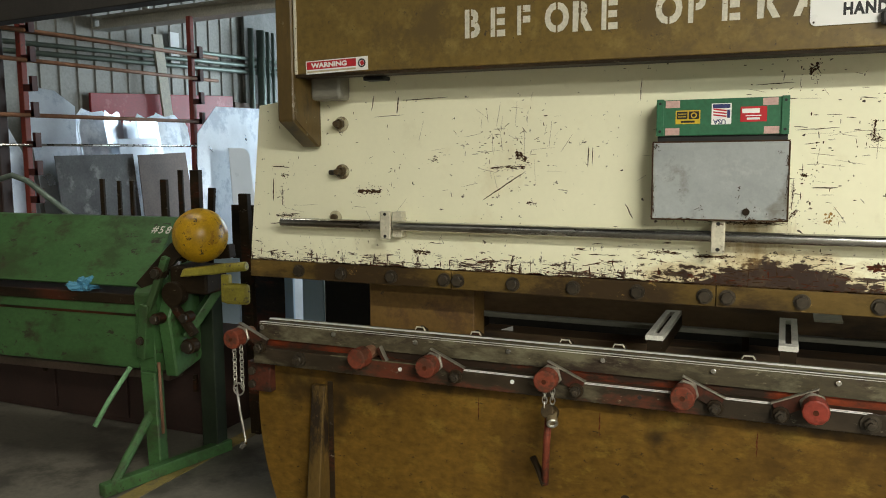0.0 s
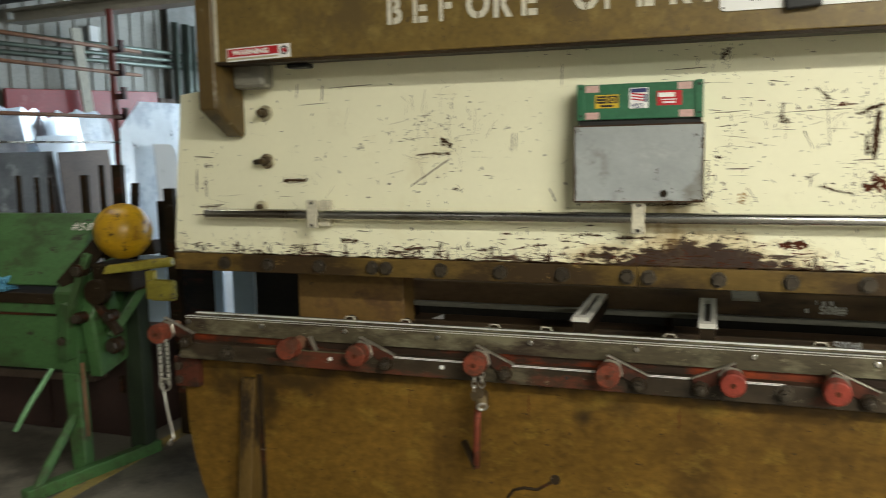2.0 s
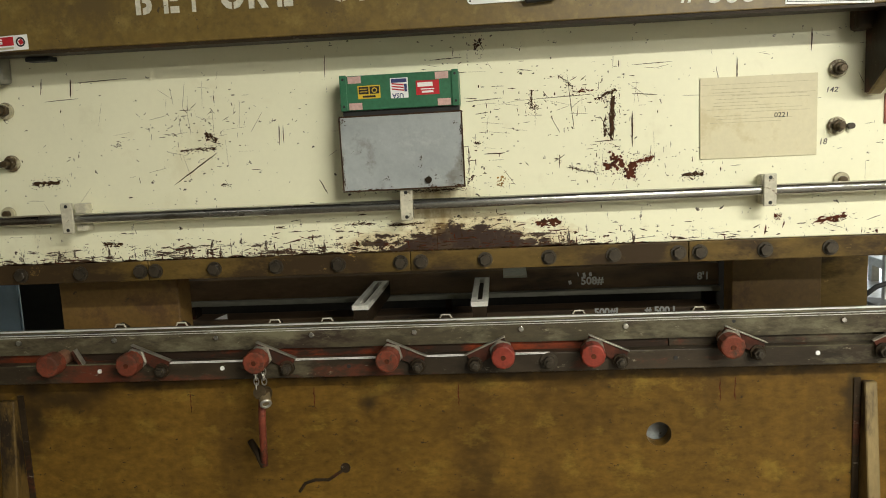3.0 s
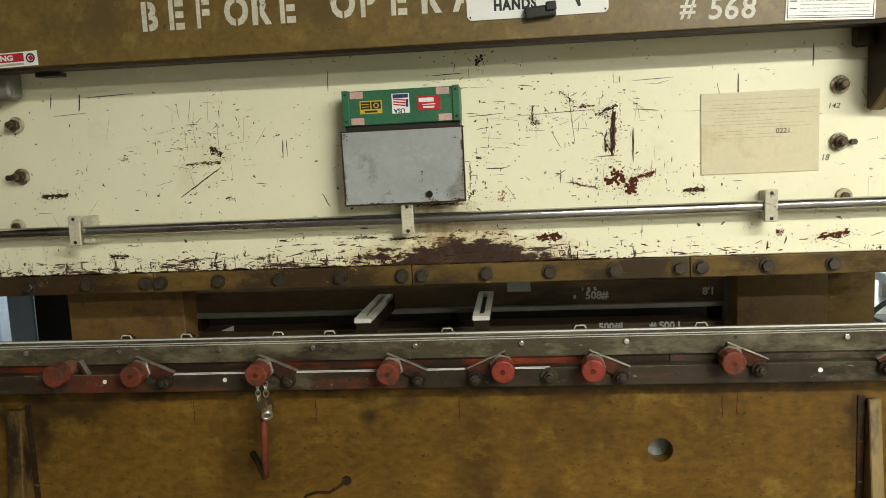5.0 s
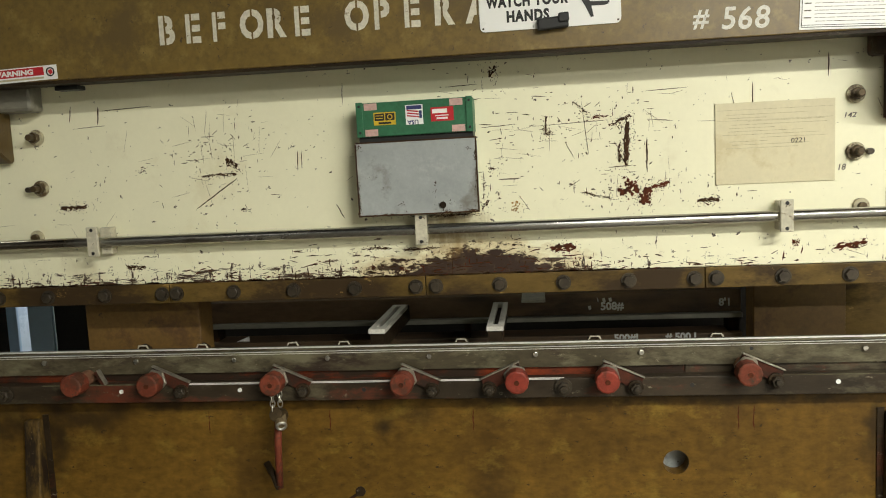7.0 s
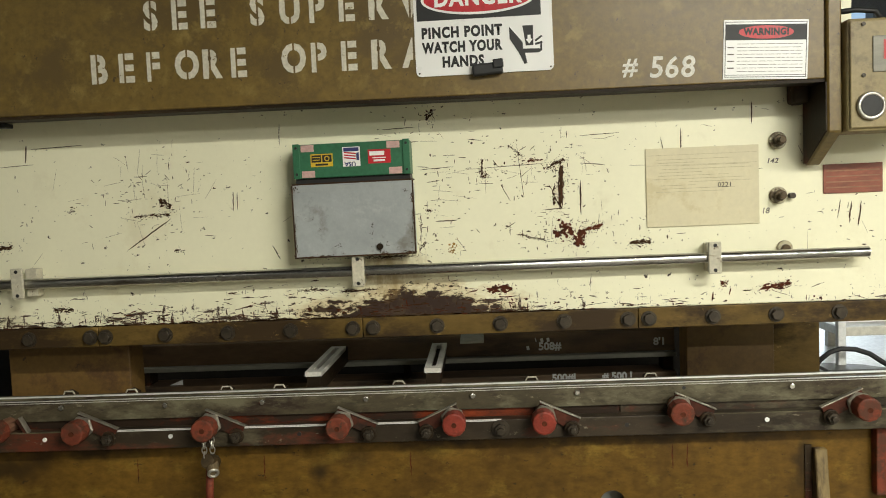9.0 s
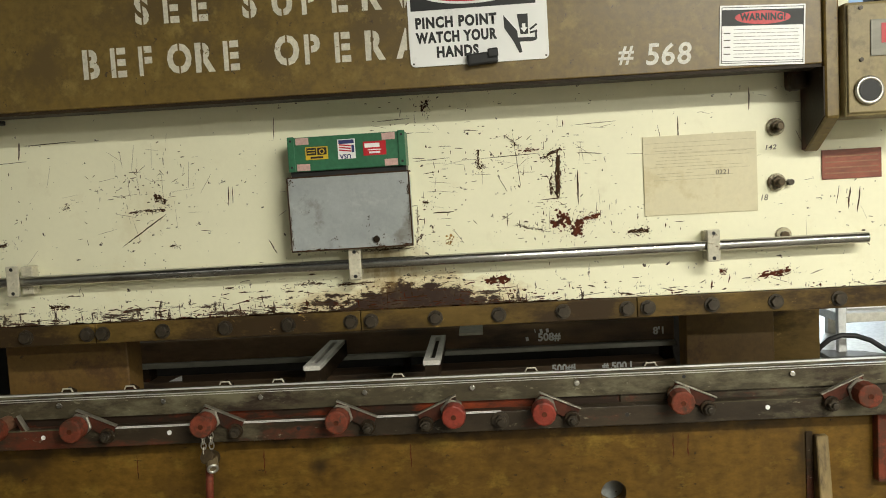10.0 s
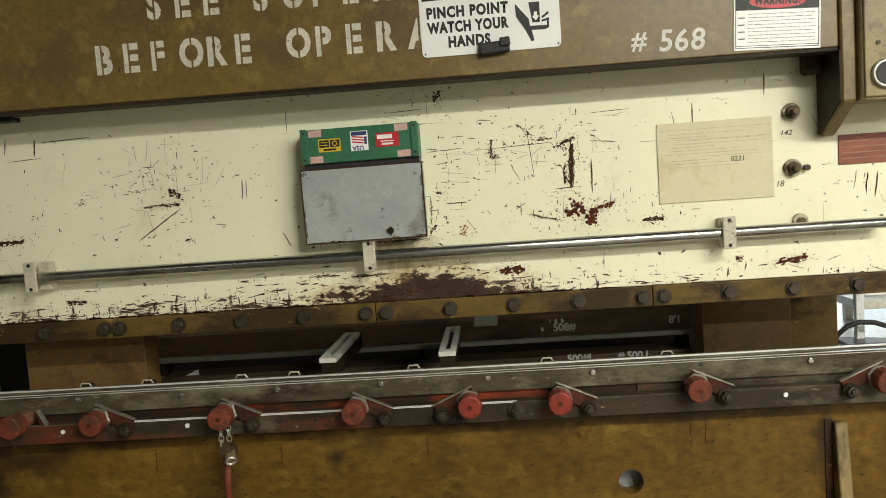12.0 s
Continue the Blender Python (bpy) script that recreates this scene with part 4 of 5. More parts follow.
tagged(part("primer_wear", turned(b2, WEAR), M_REDCHIP, RAM), kind="stuff")

BEAM = part("upper_beam", box(-1.046, 1.370, -0.15, -0.075, 1.6975, 2.7, 0.003), M_BEAM, PB, "ochre-brown paint with stencilled white words")
part("beam_edge", box(-1.045, 1.369, -0.148, -0.08, 1.689, 1.697), M_DARKST, BEAM, "dark strip along the lower edge")
for word, z, xs in (("BEFORE", 1.771, [-0.503 + 0.0738 * i for i in range(6)]), ("OPERA", 1.774, [-0.002 + 0.0778 * i for i in range(5)]), ("SEE", 1.900, [-0.356 + 0.0745 * i for i in range(3)]), ("SUPERV", 1.899, [-0.077 + 0.0766 * i for i in range(6)])):
    for ch, x in zip(word, xs):
        write(ch, x, -0.1512, z, 0.098, M_LETTER, BEAM, 0.0042, 0.0024, 0.80 if ch != "E" else 0.86, name="letter")
for ch, x, z, high in (("#", 0.866, 1.723, 0.062), ("5", 0.935, 1.718, 0.074), ("6", 0.974, 1.716, 0.074), ("8", 1.013, 1.716, 0.074)):
    write(ch, x, -0.1512, z, high, M_CHALK, BEAM, 0.0013, slant=0.12, wide=0.98, name="chalk_mark")

M_ENDFR = mat("grimy_end_frame_paint", (0.115, 0.072, 0.020), 0.25, 5, 0.45, 0, 0.1, 70, stain=((0.045, 0.030, 0.014), 0.5, 6), chip=((0.22, 0.19, 0.13), 0.10, 30), stretch=(1, 1, 0.4))
for side, xa, xc in (("l", -1.103, -1.0465), ("r", 1.3705, 1.406)):
    part("end_frame", prism([(-0.162, 2.7), (-0.162, 1.562), (-0.03, 1.484), (-0.012, 1.484), (-0.012, 2.7)], "x", xa, xc, 0.004), M_ENDFR if side == "l" else M_BEAM, PB)
    # Added liners; the dark colour of the right one paints its unlit side.
    part("inner_liner", prism([(-0.158, 1.688), (-0.158, 1.567), (-0.03, 1.489), (-0.016, 1.489), (-0.016, 1.688)], "x", -1.0463 if side == "l" else 1.3665, -1.0433 if side == "l" else 1.3703), M_ENDFR if side == "l" else M_DARKST, PB, "thin liner inside the end frame, dark shade painted on the right one")
    gx = (-1.043, -0.935) if side == "l" else (1.322, 1.366)
    b = box(gx[0], gx[1], -0.074, -0.012, 1.625 if side == "l" else 1.645, 1.79, 0.012)
    part("guide_block", b, M_FLANGE if side == "l" else M_DARKST, PB, "bare grey steel guide block" if side == "l" else "dark guide block")
part("beam_bead", cyl((-1.040, -0.152, 1.698), (-1.040, -0.152, 2.7), 0.005, 8), M_PALE, PB, "pale worn weld bead")

# the bed
HOLE = (0.835, 0.562, 0.035)
arc = [(-1.325 + 1.0 * (1 - math.cos(radians(a))), 0.62 - 1.0 * math.sin(radians(a))) for a in range(0, 38, 3)]
outline = [(-1.325, 0.771)] + arc + [(both(x), z) for x, z in reversed(arc)] + [(both(-1.325), 0.771)]
b = bmesh.new()
loops = []
for loop in (outline, [(HOLE[0] + HOLE[2] * math.cos(2 * math.pi * i / 40), HOLE[1] + HOLE[2] * math.sin(2 * math.pi * i / 40)) for i in range(40)]):
    vs = [b.verts.new((x, 0.0, z)) for x, z in loop]
    loops += [b.edges.new((vs[i], vs[(i + 1) % len(vs)])) for i in range(len(vs))]
bmesh.ops.triangle_fill(b, use_beauty=True, use_dissolve=False, edges=loops)
ext = bmesh.ops.extrude_face_region(b, geom=b.faces[:])
for v in ext["geom"]:
    if isinstance(v, bmesh.types.BMVert):
        v.co.y += 0.05
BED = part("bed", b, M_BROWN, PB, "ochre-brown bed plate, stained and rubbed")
part("bed_back_plate", box(-0.6, 1.1, 0.062, 0.082, 0.05, 0.755), M_GREY, PB)
for xa, xc in ((-1.098, -1.050), (1.386, 1.420)):
    part("rib", prism([(0.0, 0.708), (-0.022, 0.708), (-0.105, 0.05), (0.0, 0.05)], "x", xa, xc, 0.003), M_RIBDK if xa < 0 else M_RIB, BED, "darker rib of the bed" if xa < 0 else "rubbed rib of the bed")
part("rib_weld", box(-1.048, -1.030, -0.004, 0.0, 0.05, 0.72), M_DARKST, BED)
part("rib_weld", box(1.366, 1.384, -0.004, 0.0, 0.05, 0.715), M_DARKST, BED)
part("end_block", box(-1.345, -1.255, -0.03, 0.03, 0.665, 0.768, 0.004), M_ARM, BED, "dark red end block")
part("end_block", box(1.548, 1.66, -0.03, 0.03, 0.575, 0.768, 0.004), M_RED, BED, "dark red end block")
for zz in (0.735, 0.69):
    part("end_bolt", hexnut(-1.325, -0.036, zz, 0.014, 0.012, 10), M_NUT, BED)
# hand-drawn smear under the hose
b = tube([(-0.214, -0.001, 0.405), (-0.196, -0.001, 0.430), (-0.165, -0.001, 0.441), (-0.125, -0.001, 0.440), (-0.082, -0.001, 0.468)], 0.0048, 8)
cyl((-0.072, -0.003, 0.477), (-0.072, 0.0, 0.477), 0.015, 16, bm=b)
part("oil_smear", b, M_DARKST, BED, "dark oil smear")
for x in (-0.15, 0.27, 1.005, 1.045, -0.52):
    b = bmesh.new()
    blob(b, x, 0.69, 0.07, 0.003, 90, 1.5)
    part("run_mark", b, M_REDCHIP, BED)

X0, X1 = -1.290, 1.72
DIE = part("lower_die", prism([(-0.031, 0.850), (-0.031, 0.903), (-0.028, 0.906), (-0.005, 0.906), (0.011, 0.885), (0.027, 0.906), (0.051, 0.906), (0.051, 0.850)], "x", X0, X1), M_STEEL, PB, "worn steel die with a V groove")
# Pale chamfer strips carry the painted highlight of the worn die edges.
part("die_land", prism([(-0.0316, 0.9020), (-0.0265, 0.9072), (-0.022, 0.9072), (-0.022, 0.9062), (-0.0260, 0.9062), (-0.0312, 0.9010)], "x", X0, X1), M_LAND, DIE, "worn edge with a painted highlight")
part("die_land", prism([(0.025, 0.9045), (0.0275, 0.9078), (0.033, 0.9078), (0.033, 0.9062), (0.0275, 0.9062)], "x", X0, X1), M_LAND, DIE, "worn edge with a painted highlight")
for i, x in enumerate((-1.278, -1.003, -0.715, -0.414, -0.137, 0.156, 0.454, 0.741, 1.032, 1.322, 1.61)):
    if i == 8:
        part("screw_hole", cyl((x, -0.0322, 0.892), (x, -0.030, 0.892), 0.005, 12), M_BLACK, DIE)
    else:
        b = cyl((x, -0.038, 0.888), (x, -0.031, 0.888), 0.0075, 14, bev=0.0015)
        part("screw", b, M_BRIGHT, DIE)
for a, c, mm in ((X0, -0.30, M_ORANGE), (-0.299, 0.858, M_ORANGE), (0.86, X1, M_RAIL)):
    part("die_base", box(a, c, -0.020, 0.05, 0.773, 0.8495, 0.0015), mm, DIE, "worn red-painted steel strip" if mm is M_ORANGE else "dark steel strip")
RAIL = part("clamp_rail", box(-1.296, 1.72, -0.061, -0.0205, 0.772, 0.826, 0.002), M_RAIL, PB, "dark oily steel rail with red paint remains")
# Pale strip paints the light caught by the rubbed upper rail edge.
part("rail_edge", prism([(-0.0625, 0.8230), (-0.0585, 0.8272), (-0.055, 0.8272), (-0.055, 0.8262), (-0.0612, 0.8230)], "x", -0.56, 0.53), M_LAND, RAIL, "rubbed edge with a painted highlight")
part("rail_edge", box(-1.0, -0.57, -0.0625, -0.054, 0.8245, 0.8272), M_STEEL, RAIL)
part("rail_edge", box(1.0, 1.70, -0.0625, -0.054, 0.8245, 0.8272), M_STEEL, RAIL)
for x in (-0.753, -0.393, 1.244):
    part("pin", cyl((x, -0.064, 0.806), (x, -0.061, 0.806), 0.0062, 14), M_WHITE, RAIL, "bright pin end")
for x in (0.87, -0.03):
    part("pin_hole", cyl((x, -0.0622, 0.802), (x, -0.060, 0.802), 0.006, 12), M_BLACK, RAIL)
for x in (-1.115, 0.527):
    b = cyl((x, -0.068, 0.802), (x, -0.061, 0.802), 0.024, 20)
    hexnut(x, -0.075, 0.802, 0.017, 0.016, 15, b)
    cyl((x, -0.094, 0.802), (x, -0.076, 0.802), 0.009, 12, bm=b)
    part("rail_nut", b, M_NUT, RAIL)

M_EDGE = mat("rubbed_edge_steel", (0.36, 0.33, 0.27), 0.25, 30, 0.4, 0.7, 0.1, 140)


def die_clamp(flip=1, steep=24, paint=M_RED):
    """A red screw head, a sloping arm with a bright upper edge, and the nut that holds it; origin at the head's centre."""
    t = thing("die_clamp", 0, 0, 0, "red-painted die clamp screw with a sloping steel arm", "clamp", "clamps along the die rail")
    part("screw_head", cyl((0, -0.058, 0), (0, -0.012, 0), 0.0325, 12, bev=0.005), paint, t)
    part("head_collar", hexnut(0.004 * flip, -0.008, 0.004, 0.0345, 0.010, 15), M_EDGE, t, "rubbed steel hexagon")
    part("head_centre", cyl((0, -0.0600, 0), (0, -0.057, 0), 0.007, 12), M_REDCHIP, t)
    part("screw_shank", cyl((0.003 * flip, -0.014, 0.003), (0.003 * flip, 0.05, 0.003), 0.022, 12), M_RUSTBAR, t)
    m = Matrix.Translation((0.040 * flip, 0.0, 0.002)) @ pose(0, 0, 0, 0, steep * flip, 0)
    f = flip
    part("arm", turned(prism([(-0.056 * f, -0.012), (-0.056 * f, 0.018), (0.058 * f, 0.018), (0.058 * f, -0.008), (0.045 * f, -0.020)], "y", -0.002, 0.012, 0.001), m), M_ARM, t)
    part("arm_plate", turned(box(-0.060, 0.060, -0.006, 0.010, 0.0182, 0.0215, 0.0008), m), M_EDGE, t, "rubbed steel edge")
    nx, nz = 0.078 * f, -0.030
    part("washer", cyl((nx, -0.010, nz), (nx, -0.002, nz), 0.021, 20, bev=0.002), M_DARKST, t)
    part("nut", hexnut(nx, -0.018, nz, 0.0155, 0.016, 20), M_NUT, t)
    part("stud", cyl((nx, -0.034, nz), (nx, -0.02, nz), 0.008, 12, bev=0.002), M_NUT, t)
    return t


CL_Y, CL_Z = -0.070, 0.838
right_hand = die_clamp(1)
left_hand = die_clamp(-1)
bright_right, bright_left = die_clamp(1, 24, M_REDNEW), die_clamp(-1, 24, M_REDNEW)
for ob in (bright_right, bright_left):
    tagged(ob, "clean bright red die clamp screw with a sloping steel arm", "clamp", "clamps along the die rail")


def short_clamp():
    """The clamp whose arm is turned edge-on."""
    t = thing("die_clamp", 0, 0, 0, "red-painted die clamp screw with its arm turned edge-on", "clamp", "clamps along the die rail")
    part("screw_head", cyl((0, -0.058, 0), (0, -0.006, 0), 0.0325, 12, bev=0.005), M_RED, t)
    part("screw_shank", cyl((0.003, -0.008, 0.003), (0.003, 0.05, 0.003), 0.022, 12), M_RUSTBAR, t)
    m = Matrix.Translation((0.052, 0.012, 0.004)) @ pose(0, 0, 0, 0, 62, 0)
    part("arm", turned(box(-0.024, 0.024, -0.002, 0.012, -0.006, 0.006, 0.001), m), M_ARM, t)
    part("arm_plate", turned(box(-0.025, 0.025, -0.006, 0.012, 0.0062, 0.0095, 0.0008), m), M_EDGE, t, "rubbed steel edge")
    return t


steep_one = short_clamp()
for i, x in enumerate((-1.335, -0.641, -0.280, 0.088, 0.642, 1.005)):
    m = Matrix.Translation((x, CL_Y, CL_Z + (0.024, 0, -0.002, -0.006, -0.007, 0.007)[i]))
    if i == 0:
        right_hand.matrix_basis = m
    elif i == 4:
        bright_right.matrix_basis = m
    else:
        copy_thing(right_hand, m)
bright_left.matrix_basis = Matrix.Translation((0.402, CL_Y, CL_Z - 0.005))
left_hand.matrix_basis = Matrix.Translation((1.485, CL_Y, CL_Z + 0.004))
steep_one.matrix_basis = Matrix.Translation((-0.871, CL_Y, CL_Z + 0.003))

M_PALEST2 = mat("pale_nut_paint", (0.62, 0.57, 0.45), 0.15, 20, 0.5, 0.1, 0.1, 120)
# nuts of the rear clamps, peeping over the die
for x in (-0.747, -0.557, -0.272, -0.114, 0.238, 0.624, 0.965):
    b = hexnut(x, 0.085, 0.890, 0.024, 0.02, 0)
    nut = part("rear_nut", b, M_DARKST, PB, "hexagonal nut with a bright rim behind the die")
    part("nut_rim", tube([(x + 0.0235 * math.cos(radians(60 * k)), 0.074, 0.890 + 0.0235 * math.sin(radians(60 * k))) for k in range(7)], 0.0026, 6), M_PALEST2, nut)

# rear of the press: side frames, back gauge beams, fingers
for a, c, FR in ((-0.975, -0.595, 0.16), (1.163, 1.45, 0.45)):
    part("side_frame", box(a, c, FR, FR + 0.1, 0.0, 2.6, 0.004), M_FRAME, PB, "rusty brown side frame")
part("side_frame_edge", box(1.452, 1.606, 0.47, 0.56, 0.0, 2.6, 0.004), M_BAND, PB)
# Black plates added behind the gap so that its deep shade stays dark.
part("shade_backing", box(-1.4, 1.62, 1.05, 1.1, 0.0, 0.70), M_ROOF, PB)
part("shade_backing", box(-1.08, 1.56, 1.05, 1.1, 0.70, 1.6), M_ROOF, PB)
GAUGE = thing("back_gauge", 0.23, 0.62, 0.7, "dark rusty back gauge beams behind the press", "back gauge")
UP = part("upper_beam_bar", box(-0.765, 1.16, 0.60, 0.68, 0.868, 0.945, 0.003), M_GAUGE, GAUGE)
part("beam_flange", box(-0.765, 1.16, 0.575, 0.70, 0.851, 0.8675, 0.002), M_FLANGE, UP)
LOW = part("lower_beam_bar", box(-0.765, 1.16, 0.58, 0.70, 0.64, 0.798, 0.004), M_GAUGE, GAUGE)
part("upright_bar", box(0.20, 0.222, 0.60, 0.66, 0.798, 0.851), M_DARKST, GAUGE)
part("beam_support", box(-0.765, -0.73, 0.61, 0.68, 0.40, 0.851), M_DARKST, GAUGE)
part("beam_support", box(1.12, 1.155, 0.61, 0.68, 0.40, 0.851), M_DARKST, GAUGE)
write("508#", 0.683, 0.5985, 0.880, 0.038, M_WHITE, UP, 0.0014, name="chalk_mark")
write("8'1", 1.085, 0.5985, 0.888, 0.036, M_WHITE, UP, 0.0014, name="chalk_mark")
for xx, z, w in ((0.672, 0.914, 0.003), (0.690, 0.912, 0.010), (0.712, 0.913, 0.010), (0.640, 0.886, 0.010)):
    part("chalk_bar", quad(xx, xx + w, z, z + 0.014, 0.5995, 12), M_WHITE, UP)
write("500#I", 0.725, 0.5785, 0.771, 0.036, M_WHITE, LOW, 0.0016, name="chalk_mark")
write("# 500 I", 0.900, 0.5785, 0.771, 0.036, M_WHITE, LOW, 0.0016, name="chalk_mark")
tagged(part("steel_block", box(0.41, 0.49, 0.44, 0.60, 0.9455, 0.954, 0.001), M_GIRT, None), "small flat steel block lying on the gauge beam", "steel block")
tagged(part("paper_scrap", prism([(-0.655, 0.7985), (-0.605, 0.7985), (-0.605, 0.818)], "y", 0.60, 0.601), M_WHITE, None), "small white paper scrap on the gauge beam", "paper scrap")


def gauge_finger(xf, yf, xb, yb):
    t = thing("gauge_finger", xf, yf, 0.9, "slotted bright steel back gauge finger", "gauge finger", "gauge fingers")
    L = math.hypot(xb - xf, yb - yf)
    b = bmesh.new()
    for a, c, lo, hi in ((-0.025, -0.008, 0, L), (0.008, 0.025, 0, L), (-0.008, 0.008, 0, 0.035), (-0.008, 0.008, L - 0.03, L)):
        box(a, c, lo, hi, 0.926, 0.940, bm=b)
    m = Matrix.Translation((xf, yf, 0)) @ pose(0, 0, 0, 0, 0, -math.degrees(math.atan2(xb - xf, yb - yf)))
    part("slotted_top", turned(b, m), M_PALEST, t, "pale machined steel")
    part("finger_body", turned(box(-0.021, 0.021, 0.004, 0.035, 0.82, 0.9255), m), M_DARKST, t)
    part("finger_bar", turned(box(-0.018, 0.018, 0.035, L + 0.07, 0.872, 0.9255), m), M_DARKST, t)


M_PALEST = mat("milled_steel", (0.80, 0.77, 0.69), 0.1, 20, 0.45, 0.2, 0.1, 160)
gauge_finger(-0.018, 0.10, -0.012, 0.50)
gauge_finger(0.337, 0.10, 0.338, 0.50)

# ---- rod along the ram ----
ROD = thing("guide_rod", 0.19, -0.05, 1.28, "polished steel rod held by pale brackets along the ram", "rod")
part("rod", cyl((-1.177, -0.05, 1.2465), (1.521, -0.05, 1.2490), 0.0143, 24, bev=0.002), M_ROD, ROD, smooth=True)
for x in (-0.793, 0.157, 1.112):
    bk = part("bracket", box(x - 0.017, x + 0.017, -0.073, -0.064, 1.2070, 1.2920, 0.003), M_PALE, ROD)
    part("bracket_block", box(x - (0.012 if x > 0 else -0.004), x + (0.012 if x > 0 else 0.038), -0.036, -0.001, 1.2090, 1.2870, 0.003), M_PALE, ROD)
    for dz in (0.033, -0.033):
        part("bracket_hole", cyl((x, -0.0738, 1.2495 + dz), (x, -0.07, 1.2495 + dz), 0.005, 12), M_BLACK, bk)


# ---- boxes, plates and signs on the press ----
def tilted(b, cx, cz, deg):
    return turned(b, Matrix.Translation((cx, 0, cz)) @ pose(0, 0, 0, 0, -deg, 0) @ Matrix.Translation((-cx, 0, -cz)))


def ram_boxes():
    cx, cz, dg = 0.155, 1.4530, 0.4

    def seated(b, x, z, deg):
        return turned(tilted(b, x, z, deg), Matrix.Translation((-0.001, 0, -0.0125)))

    t = thing("grey_box", cx, -0.04, 1.4030, "rusty-edged grey steel box mounted on the ram", "steel box")
    part("body", seated(box(-0.006, 0.316, -0.078, -0.001, 1.3060, 1.4980, 0.006), cx, cz, dg), M_GREY, t)
    part("lid", seated(box(-0.009, 0.319, -0.084, -0.0785, 1.3040, 1.5010, 0.0025), cx, cz, dg), M_GREY, t)
    part("rusty_lip", seated(box(-0.008, 0.318, -0.080, -0.01, 1.5015, 1.5050), cx, cz, dg), M_CHIP, t)
    for a, c, lo, hi in ((-0.0095, -0.0055, 1.304, 1.501), (0.3155, 0.3195, 1.304, 1.501), (-0.0095, 0.3195, 1.3035, 1.3075)):
        part("rusty_edge", seated(box(a, c, -0.0848, -0.079, lo, hi, 0.001), cx, cz, dg), M_CHIP, t)
    # Black filler paints the shade in the gap between the two boxes.
    part("gap_shade", seated(box(0.002, 0.312, -0.070, -0.001, 1.500, 1.522), cx, cz, dg), M_BLACK, t)
    w = bmesh.new()
    for cx0, cz0, ln, wd, an in ((0.306, 1.310, 0.040, 0.008, 0), (0.225, 1.308, 0.030, 0.008, 0), (0.06, 1.306, 0.09, 0.006, 0), (0.222, 1.322, 0.022, 0.008, 90), (0.000, 1.490, 0.02, 0.008, 60), (-0.004, 1.36, 0.07, 0.004, 90), (0.314, 1.42, 0.09, 0.004, 90), (0.298, 1.475, 0.010, 0.003, -60), (0.205, 1.375, 0.03, 0.003, 85), (0.11, 1.335, 0.012, 0.004, 30)):
        crumble(w, cx0, cz0, ln, wd, an, -0.0852)
    tagged(part("edge_wear", seated(w, cx, cz, dg), M_CHIP, t), kind="stuff")
    part("catch", cyl((0.222, -0.09, 1.3150), (0.222, -0.08, 1.3150), 0.009, 14), M_DARKST, t)
    g = thing("green_box", cx, -0.04, 1.5630, "green-painted steel box with stickers on the ram", "steel box")
    bd = part("body", seated(box(0.0, 0.314, -0.080, -0.001, 1.5180, 1.6090, 0.003), cx, cz, dg), M_GREEN, g)
    for a, c in ((0.0, 0.018), (0.296, 0.314)):
        ear = part("flange", seated(box(a, c, -0.084, -0.0805, 1.5180, 1.6110, 0.001), cx, cz, dg), M_GREEN, g)
        for z in (1.5300, 1.6000):
            part("screw", seated(cyl(((a + c) / 2, -0.0855, z), ((a + c) / 2, -0.083, z), 0.0035, 10), cx, cz, dg), M_BLACK, g)
    for a, z in ((0.022, 1.5890), (0.022, 1.5200), (0.253, 1.5890), (0.257, 1.5200)):
        part("pink_label", seated(quad(a, a + 0.035, z, z + 0.018, -0.0805), cx, cz, dg), M_PINK, g)
    y = -0.0804
    st = part("yellow_sticker", seated(quad(0.047, 0.107, 1.5480, 1.5820, y), cx, cz, dg), M_YELLOW, g)
    b = quad(0.050, 0.076, 1.5600, 1.5790, y - 0.0008)
    quad(0.079, 0.104, 1.5600, 1.5790, y - 0.0008, bm=b)
    quad(0.060, 0.094, 1.5510, 1.5560, y - 0.0008, bm=b)
    part("print", seated(b, cx, cz, dg), M_BLACK, st)
    b = ring((0.0915, y - 0.0018, 1.5690), (0, 1, 0), 0.006, 0.0014, 16, 6)
    quad(0.053, 0.073, 1.5720, 1.5740, y - 0.0016, bm=b)
    quad(0.053, 0.073, 1.5650, 1.5670, y - 0.0016, bm=b)
    part("symbol", seated(b, cx, cz, dg), M_YELLOW, st)
    st = part("flag_sticker", seated(quad(0.134, 0.181, 1.5450, 1.5970, y), cx, cz, dg), M_WHITE, g)
    part("blue_field", seated(quad(0.137, 0.178, 1.5850, 1.5950, y - 0.0008), cx, cz, dg), M_BLUE, st)
    b = bmesh.new()
    for k in range(3):
        quad(0.138, 0.170, 1.5650 + 0.007 * k, 1.5685 + 0.007 * k, y - 0.0008, -8, bm=b)
    part("red_stripes", seated(b, cx, cz, dg), M_SIGNRED, st)
    part("blue_field", seated(quad(0.171, 0.178, 1.5610, 1.5810, y - 0.0008), cx, cz, dg), M_BLUE, st)
    write("USA", 0.136, y - 0.0009, 1.5335, 0.0165, M_BLUE, st, 0.0004, spin=180)
    st = part("red_sticker", seated(quad(0.202, 0.263, 1.5500, 1.5870, y), cx, cz, dg), M_SIGNRED, g)
    b = quad(0.206, 0.246, 1.5710, 1.5820, y - 0.0008)
    quad(0.214, 0.25, 1.5635, 1.5660, y - 0.0008, bm=b)
    quad(0.217, 0.247, 1.5550, 1.5600, y - 0.0008, bm=b)
    part("print", seated(b, cx, cz, dg), M_WHITE, st)


ram_boxes()

